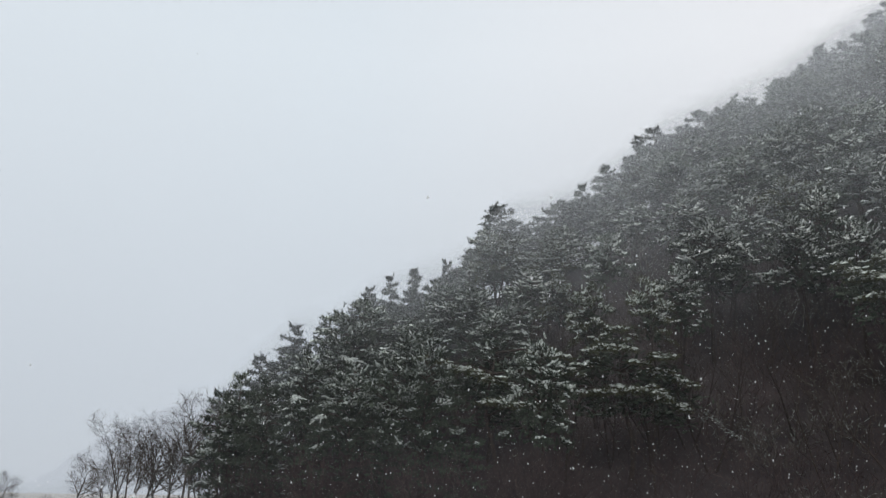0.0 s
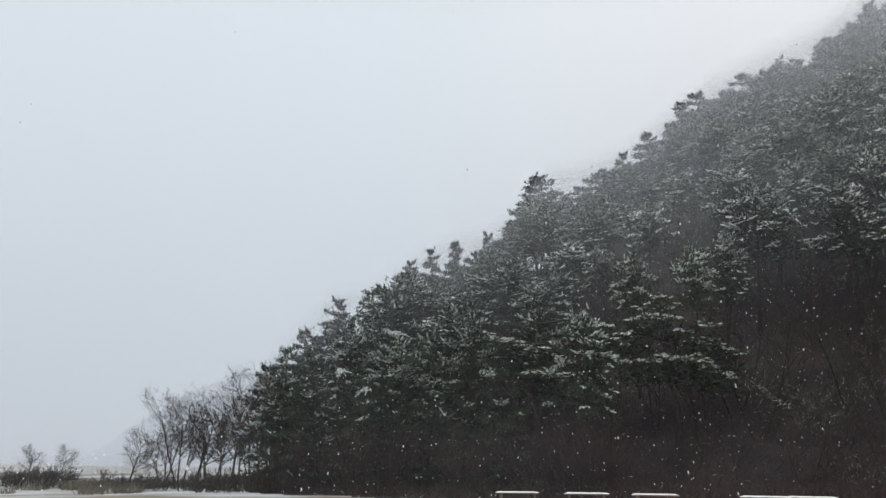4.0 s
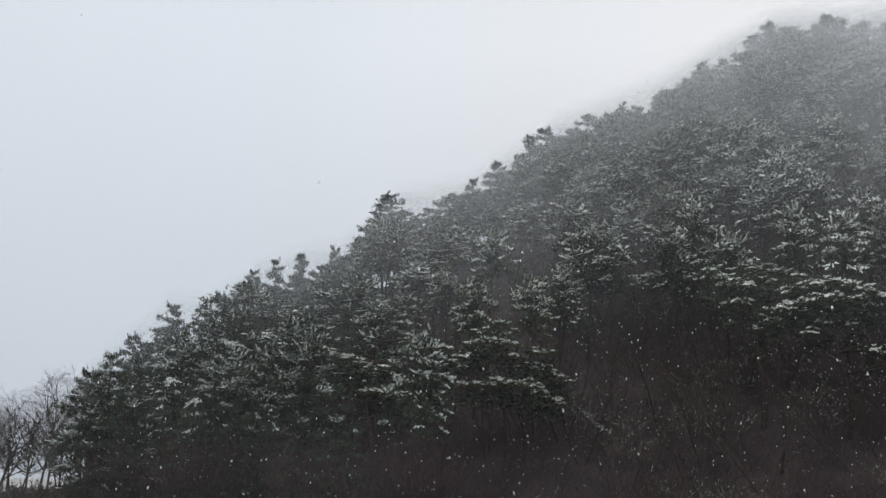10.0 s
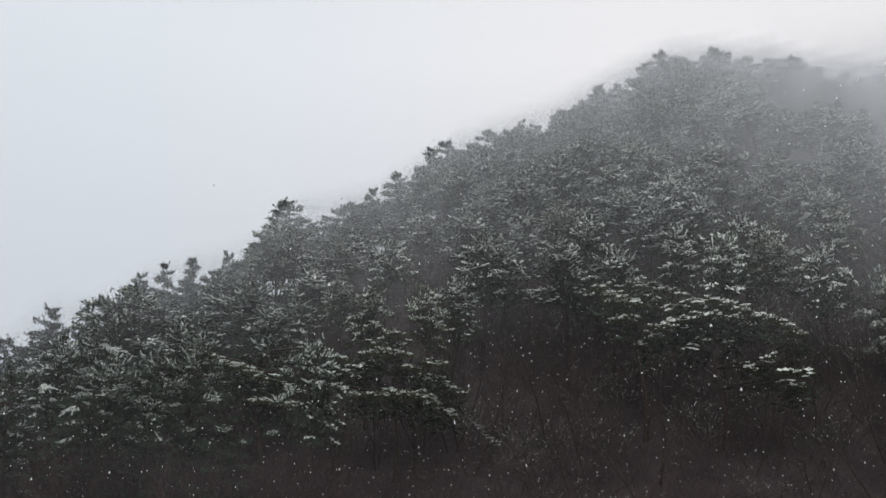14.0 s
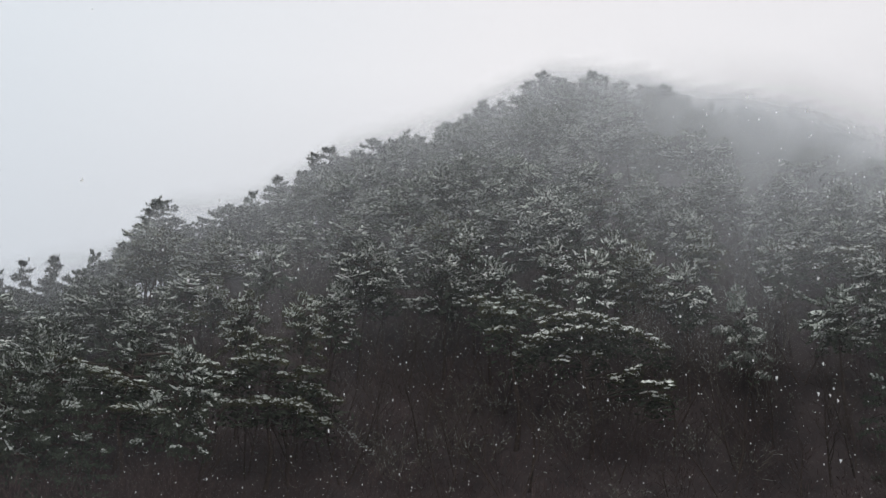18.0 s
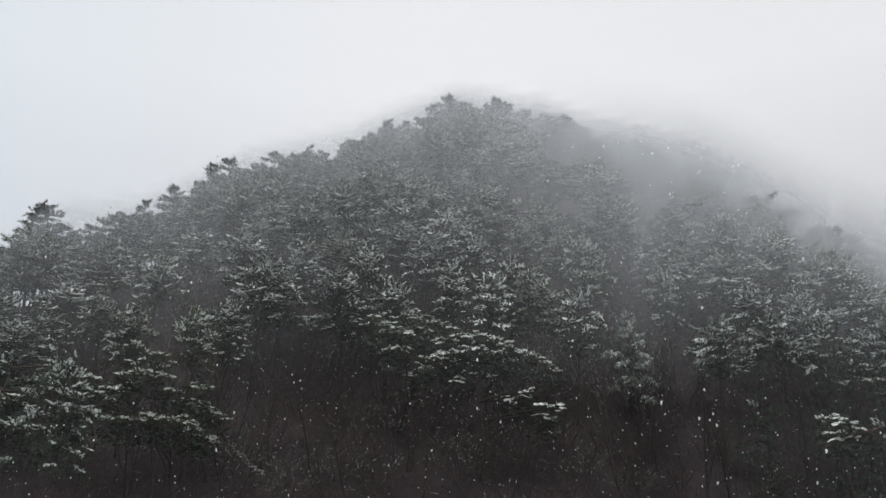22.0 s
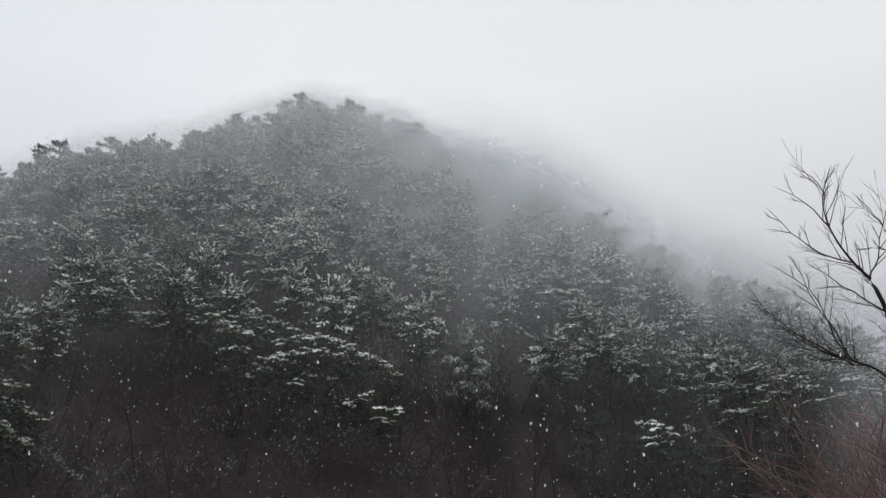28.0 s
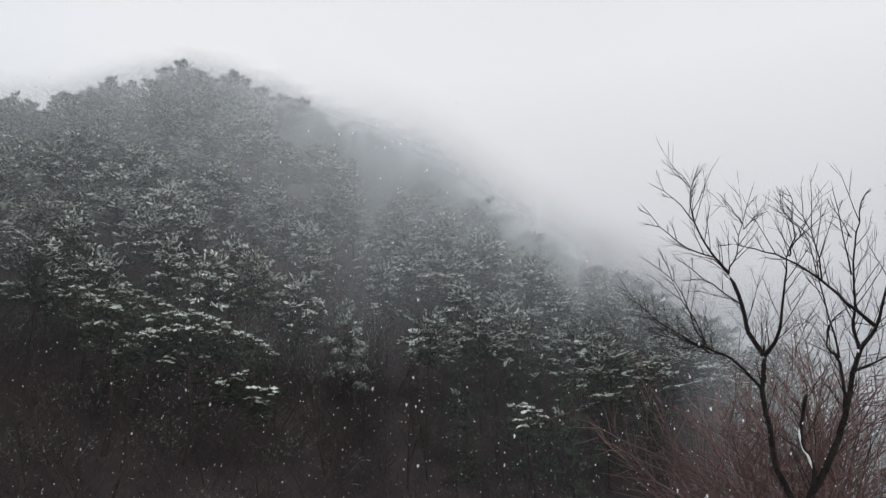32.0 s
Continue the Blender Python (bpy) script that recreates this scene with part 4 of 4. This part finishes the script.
# ---- the near leafless tree ----
# limbs in the tree's own upright plane: sideways and upwards in metres, then the girth at root and tip, and how far they swing fore and aft
LEFT_BOUGHS = {
    "left_trunk": (((0.02, -0.2), (-0.02, 0.8), (-0.12, 1.58), (-0.23, 1.98), (-0.25, 2.37), (-0.26, 2.77), (-0.20, 3.11)), 0.075, 0.042, 0.0),
    "left_main": (((-0.20, 3.11), (-0.32, 3.36), (-0.35, 3.67), (-0.44, 4.03)), 0.036, 0.026, 0.1),
    "left_top": (((-0.44, 4.06), (-0.60, 4.34), (-0.74, 4.73), (-0.74, 5.10), (-0.60, 5.50)), 0.022, 0.004, 0.2),
    "left_arm": (((-0.46, 4.09), (-0.57, 4.24), (-0.84, 4.38), (-1.09, 4.65), (-1.30, 4.98)), 0.015, 0.003, -0.3),
    "left_spike": (((-0.44, 4.07), (-0.34, 4.27), (-0.24, 4.65), (-0.02, 5.24)), 0.013, 0.003, 0.4),
    "left_spike_fork": (((-0.24, 4.65), (-0.33, 4.89), (-0.47, 5.12)), 0.008, 0.003, 0.3),
    "left_top_fork": (((-0.74, 4.73), (-0.93, 5.04), (-1.22, 5.28)), 0.010, 0.003, -0.2),
    "middle_main": (((-0.20, 3.11), (-0.03, 3.33), (0.06, 3.68), (0.16, 4.04), (0.31, 4.30)), 0.030, 0.015, -0.4),
    "low_arm": (((-0.26, 2.77), (-0.50, 3.08), (-0.77, 3.22), (-1.10, 3.44), (-1.37, 3.73), (-1.56, 4.08)), 0.024, 0.004, -0.4),
    "low_arm_fork": (((-0.77, 3.22), (-0.85, 3.54), (-0.98, 3.94), (-1.35, 4.28)), 0.013, 0.003, -0.2),
    "left_side": (((-0.35, 3.67), (-0.62, 3.96), (-0.83, 4.18), (-0.96, 4.39)), 0.012, 0.003, 0.3),
}
RIGHT_BOUGHS = {
    "right_trunk": (((0.04, -0.2), (-0.02, 0.8), (-0.01, 1.57), (0.20, 1.96), (0.41, 2.33), (0.54, 2.70), (0.69, 3.08), (0.83, 3.24), (0.96, 3.51), (1.11, 3.91), (1.25, 4.37), (1.34, 5.1)), 0.095, 0.006, 0.0),
    "right_main": (((0.69, 3.08), (0.67, 3.32), (0.73, 3.54), (0.76, 3.90), (0.89, 4.37), (0.99, 4.73), (1.12, 4.91)), 0.028, 0.004, 0.3),
    "crossing_bough": (((0.86, 3.32), (0.65, 3.55), (0.43, 3.82), (0.16, 4.04), (-0.13, 4.17), (-0.35, 4.24)), 0.028, 0.005, -0.35),
    "inner_bough": (((0.47, 2.52), (0.50, 2.99), (0.40, 3.17), (0.49, 3.42), (0.65, 3.55)), 0.026, 0.014, 0.2),
    "inner_top": (((0.50, 3.03), (0.48, 3.45), (0.44, 3.88), (0.41, 4.38), (0.24, 4.79)), 0.016, 0.003, 0.3),
    "right_spike": (((0.76, 3.90), (0.73, 4.39), (0.71, 4.91)), 0.012, 0.003, -0.3),
    "right_arm": (((0.64, 2.89), (0.91, 3.01), (1.19, 3.15), (1.6, 3.6)), 0.018, 0.004, 0.3),
    "short_bough": (((0.04, 1.70), (0.10, 1.94), (0.05, 2.13), (0.04, 2.35), (0.15, 2.68)), 0.035, 0.020, -0.5),
}
OUTER_BOUGHS = {
    "left_tip": (((-0.73, 5.12), (-0.79, 5.29), (-0.89, 5.46)), 0.008, 0.003, 0.2),
    "spike_fork": (((-0.23, 4.58), (-0.10, 4.71), (0.03, 4.89)), 0.008, 0.003, 0.3),
    "low_fan": (((-0.71, 3.18), (-0.83, 3.53), (-0.95, 3.79), (-1.06, 4.10), (-1.10, 4.40)), 0.013, 0.003, 0.3),
    "low_reach": (((-0.71, 3.16), (-0.96, 3.32), (-1.22, 3.53), (-1.44, 3.78), (-1.63, 4.13)), 0.014, 0.003, 0.1),
    "right_crown": (((0.19, 4.05), (0.23, 4.18), (0.32, 4.30), (0.22, 4.53), (0.13, 4.77)), 0.013, 0.003, 0.2),
    "right_tall": (((0.45, 3.81), (0.45, 4.14), (0.40, 4.39), (0.31, 4.61), (0.24, 4.83)), 0.012, 0.003, -0.2),
    "far_top": (((0.84, 4.33), (0.75, 4.56), (0.70, 4.91)), 0.009, 0.003, 0.2),
}


def near_tree(az, r):
    rng = random.Random(8)
    thing = tagged(new("bare_tree"), "dark leafless tree with two trunks and upswept boughs", "tree")
    thing.matrix_basis = Matrix.Translation(polar(az, r)) @ Matrix.Rotation(radians(-az), 4, "Z")
    laid = []
    for name, (line, g0, g1, swing) in {**LEFT_BOUGHS, **RIGHT_BOUGHS, **OUTER_BOUGHS}.items():
        depth = 0.0
        if laid and line[0][1] > 0:
            near = min(laid, key=lambda q: (q.x - line[0][0]) ** 2 + (q.z - line[0][1]) ** 2)
            depth = near.y
        keys, run = [], 0.0
        for i, (x, z) in enumerate(line):
            if i:
                run += math.hypot(x - line[i - 1][0], z - line[i - 1][1])
            keys.append(Vector((x, depth + swing * run * 0.7, z)))
        pts = []
        for i in range(len(keys) - 1):
            p0, p1, p2, p3 = keys[max(0, i - 1)], keys[i], keys[i + 1], keys[min(len(keys) - 1, i + 2)]
            for k in range(3):
                t = k / 3
                pts.append(0.5 * (2 * p1 + (p2 - p0) * t + (2 * p0 - 5 * p1 + 4 * p2 - p3) * t * t + (3 * p1 - p0 - 3 * p2 + p3) * t ** 3) + Vector((rng.gauss(0, 0.006), 0, rng.gauss(0, 0.006))))
        pts.append(keys[-1])
        laid += pts
        n = len(pts)
        p = Pile()
        p.tube(pts, [(0.57 if g0 > 0.05 else 0.80) * (g0 + (min(g1, 0.004 if g0 < 0.032 else g1) - g0) * (i / (n - 1)) ** 0.75) for i in range(n)], 8 if g0 > 0.03 else 6)
        limb = part("trunk" if "trunk" in name else "bough", p.mesh(name, M_NEAR, True), thing)
        twig = Pile()
        for i in range(n):
            if (line[0][1] < 0 and pts[i].z < 2.3) or (i > n - 3 and g1 < 0.005):
                continue
            if rng.random() < 0.12:
                continue
            way = (pts[min(i + 1, n - 1)] - pts[max(i - 1, 0)]).normalized()
            side = way.cross(Vector((rng.gauss(0, 0.4), 1, rng.gauss(0, 0.3)))).normalized() * rng.choice((-1, 1))
            d = (way * 0.8 + side * rng.uniform(0.4, 0.9) + Vector((0, rng.gauss(0, 0.35), 0.30))).normalized()
            grow((twig, twig), rng, pts[i], d, rng.uniform(0.20, 0.65) * (0.4 if i > n - 6 else 1), min(0.0054, g0 * 0.4), 0, 1, (4,), 0.50, 0.05, 4, 0.06, 0.0022)
        part("twig", twig.mesh("twigs", M_NEAR), limb)["kind"] = "stuff"
        if name == "short_bough":
            s = Pile()
            s.tube([q + Vector((-0.012, -0.02, 0.012)) for q in pts[3:-3]], [rng.choice((0.004, 0.008, 0.011, 0.013)) for k in range(n - 7)] + [0.004], 6)
            part("snow", s.mesh("bough_snow", M_SNOW, True), limb, "snow plastered along the short bough")
    return thing


near_tree(75.5, 9.0)
near_brush = Planter([bare_tree("brown_shrub", 110 + i, 3.9, 9, (8, 7), (M_RUSSET, M_RUSSET, M_TWIG)[i], "tall reddish-brown leafless shrub with fine twigs", "shrubs beside the near tree", 0.74, 0.0046, 0.28, 0.019) for i in range(3)])
for i, (az, r, size) in enumerate(((73.4, 11.6, 1.08), (74.6, 12.2, 1.18), (76.4, 13.2, 0.95), (73.0, 12.8, 1.0), (75.2, 11.4, 1.05))):
    near_brush.at(i, stand(az, r, i * 2.1, size))

for planter in (full, dim, middle, shaded, pointed, hedge, frosted, olive, light, crested, woods, brush, field_trees, skirted, dry, straw, dusted, tables, near_brush):
    planter.close()

# ---- mist that hangs about the hill, and the falling snow ----
flakes = np.random.default_rng(3)


def sky_line(a):
    return np.interp(a, SKY_AZ, SKY_EL)


def thin_haze(az, el):
    """Faint down at the foot, growing up the slope and towards the summit."""
    high = max(0.0, el - 9) / 18
    return float(np.interp(az, (-34, -15, 0, 12, 30, 50, 58, 70), (0.012, 0.046, 0.038, 0.022, 0.014, 0.016, 0.030, 0.034))) + 0.155 * min(1.0, high) ** 1.0 * float(np.interp(az, (-15, 5, 20, 28, 36, 40, 48, 54, 72), (0.6, 0.8, 0.9, 1.0, 1.3, 1.7, 1.9, 1.6, 1.3)))


def mist_bank(az, el):
    """Thick about the saddle behind the spur, thinning towards the summit."""
    floor = float(np.interp(az, (36, 40, 44, 47, 52, 57, 61, 66, 70), (23.5, 21, 18, 16, 15.5, 14, 12, 8, 5.5)))
    up = (el - floor - 1.3 * math.sin(az * 1.7) - 0.8 * math.sin(az * 4.1 + 1)) / 7
    return min(1.0, max(0.0, (az - 39) / 17)) * min(1.0, max(0.0, up)) ** 1.3


def valley_fog(az, el):
    return min(1.0, max(0.0, (az - 67.5) / 9)) * min(1.0, max(0.0, (15.5 - el) / 6)) * (0.85 + 0.15 * min(1.0, max(0.0, el / 11)))


def mist_sheet(name, azs, els, reach, density, label, uneven=1.0):
    """One leaning layer of drifting mist, as thick at each place as density says."""
    verts, faces, thick = [], [], []
    na, ne = int((azs[1] - azs[0]) / 0.8), int((els[1] - els[0]) / 0.7)
    for i in range(na + 1):
        az = azs[0] + (azs[1] - azs[0]) * i / na
        edge = min(1.0, i / 8, (na - i) / 8)
        for j in range(ne + 1):
            el = els[0] + (els[1] - els[0]) * j / ne
            r = reach(az) * (1 + 0.004 * max(0.0, el)) + 2.5 * noise.noise(Vector((az * 0.09, el * 0.13, reach(0))))
            p = polar(az, r, EYE_Z + r * math.tan(radians(el)))
            verts.append(tuple(p))
            drift = 1 + uneven * (0.45 * noise.noise(p * 0.045) + 0.25 * noise.noise(p * 0.13))
            thick.append(min(0.9, max(0.0, density(az, el) * drift * edge * min(1.0, j / 3, (ne - j) / 3))))
    for i in range(na):
        for j in range(ne):
            a = i * (ne + 1) + j
            faces.append((a, a + 1, a + ne + 2, a + ne + 1))
    me = bpy.data.meshes.new(name)
    me.from_pydata(verts, [], faces)
    me.materials.append(M_MIST)
    me.polygons.foreach_set("use_smooth", [True] * len(faces))
    me.attributes.new("mist_share", "FLOAT", "POINT").data.foreach_set("value", thick)
    tagged(new(name, me), label, "mist", kind="stuff")


def fade(az, el, soft=2.2):
    """One under the tree tops' line, falling to nought over it."""
    return min(1.0, max(0.0, (float(sky_line(az)) + soft - el) / soft))


for share, bank_share, end in ((-0.09, 0.0, 96), (0.20, 0.07, 96), (0.40, 0.13, 71), (0.55, 0.19, 96), (0.68, 0.24, 71), (0.80, 0.29, 96), (0.90, 0.31, 96)):
    mist_sheet("haze", (-38, end), (-4.2, 50), lambda az, k=share: foot_r(az) + (crest_r(az) - foot_r(az)) * max(0, k) - (2 if k > 0 else 10),
               lambda az, el, b=bank_share: 0.004 + 0.72 * fade(az, el + 0.2, 1.4) ** 1.6 * thin_haze(az, el) + b * fade(az, el, 5.0) ** 2 * mist_bank(az, el), "thin haze of fine snow over the wooded slope")
for r in (38, 50):
    mist_sheet("valley_mist", (63, 96), (-7, 19), lambda az, r=r: r, lambda az, el: 0.26 * valley_fog(az, el), "mist filling the valley beyond the near tree", 0.2)

n = 9000
az_f, el_f = np.radians(flakes.uniform(-36, 86, n)), np.radians(flakes.uniform(-4, 34, n))
low = np.degrees(el_f) < sky_line(np.degrees(az_f)) + 1
low |= flakes.random(n) < 0.06
az_f, el_f, n = az_f[low], el_f[low], int(low.sum())
r_f = 4.0 + 15 * flakes.random(n) ** 0.7
where = np.stack([r_f * np.sin(az_f), r_f * np.cos(az_f), EYE_Z + r_f * np.tan(el_f)], 1)
tagged(new("falling_snow", triangle_cloud("falling_snow", np.repeat(where, 3, 0), np.repeat(0.0028 + 0.0075 * flakes.random(n) ** 3, 3), 0.0, M_FLAKE, flakes, 1.7)),
       "snowflakes drifting down through the air", "snow", kind="stuff")
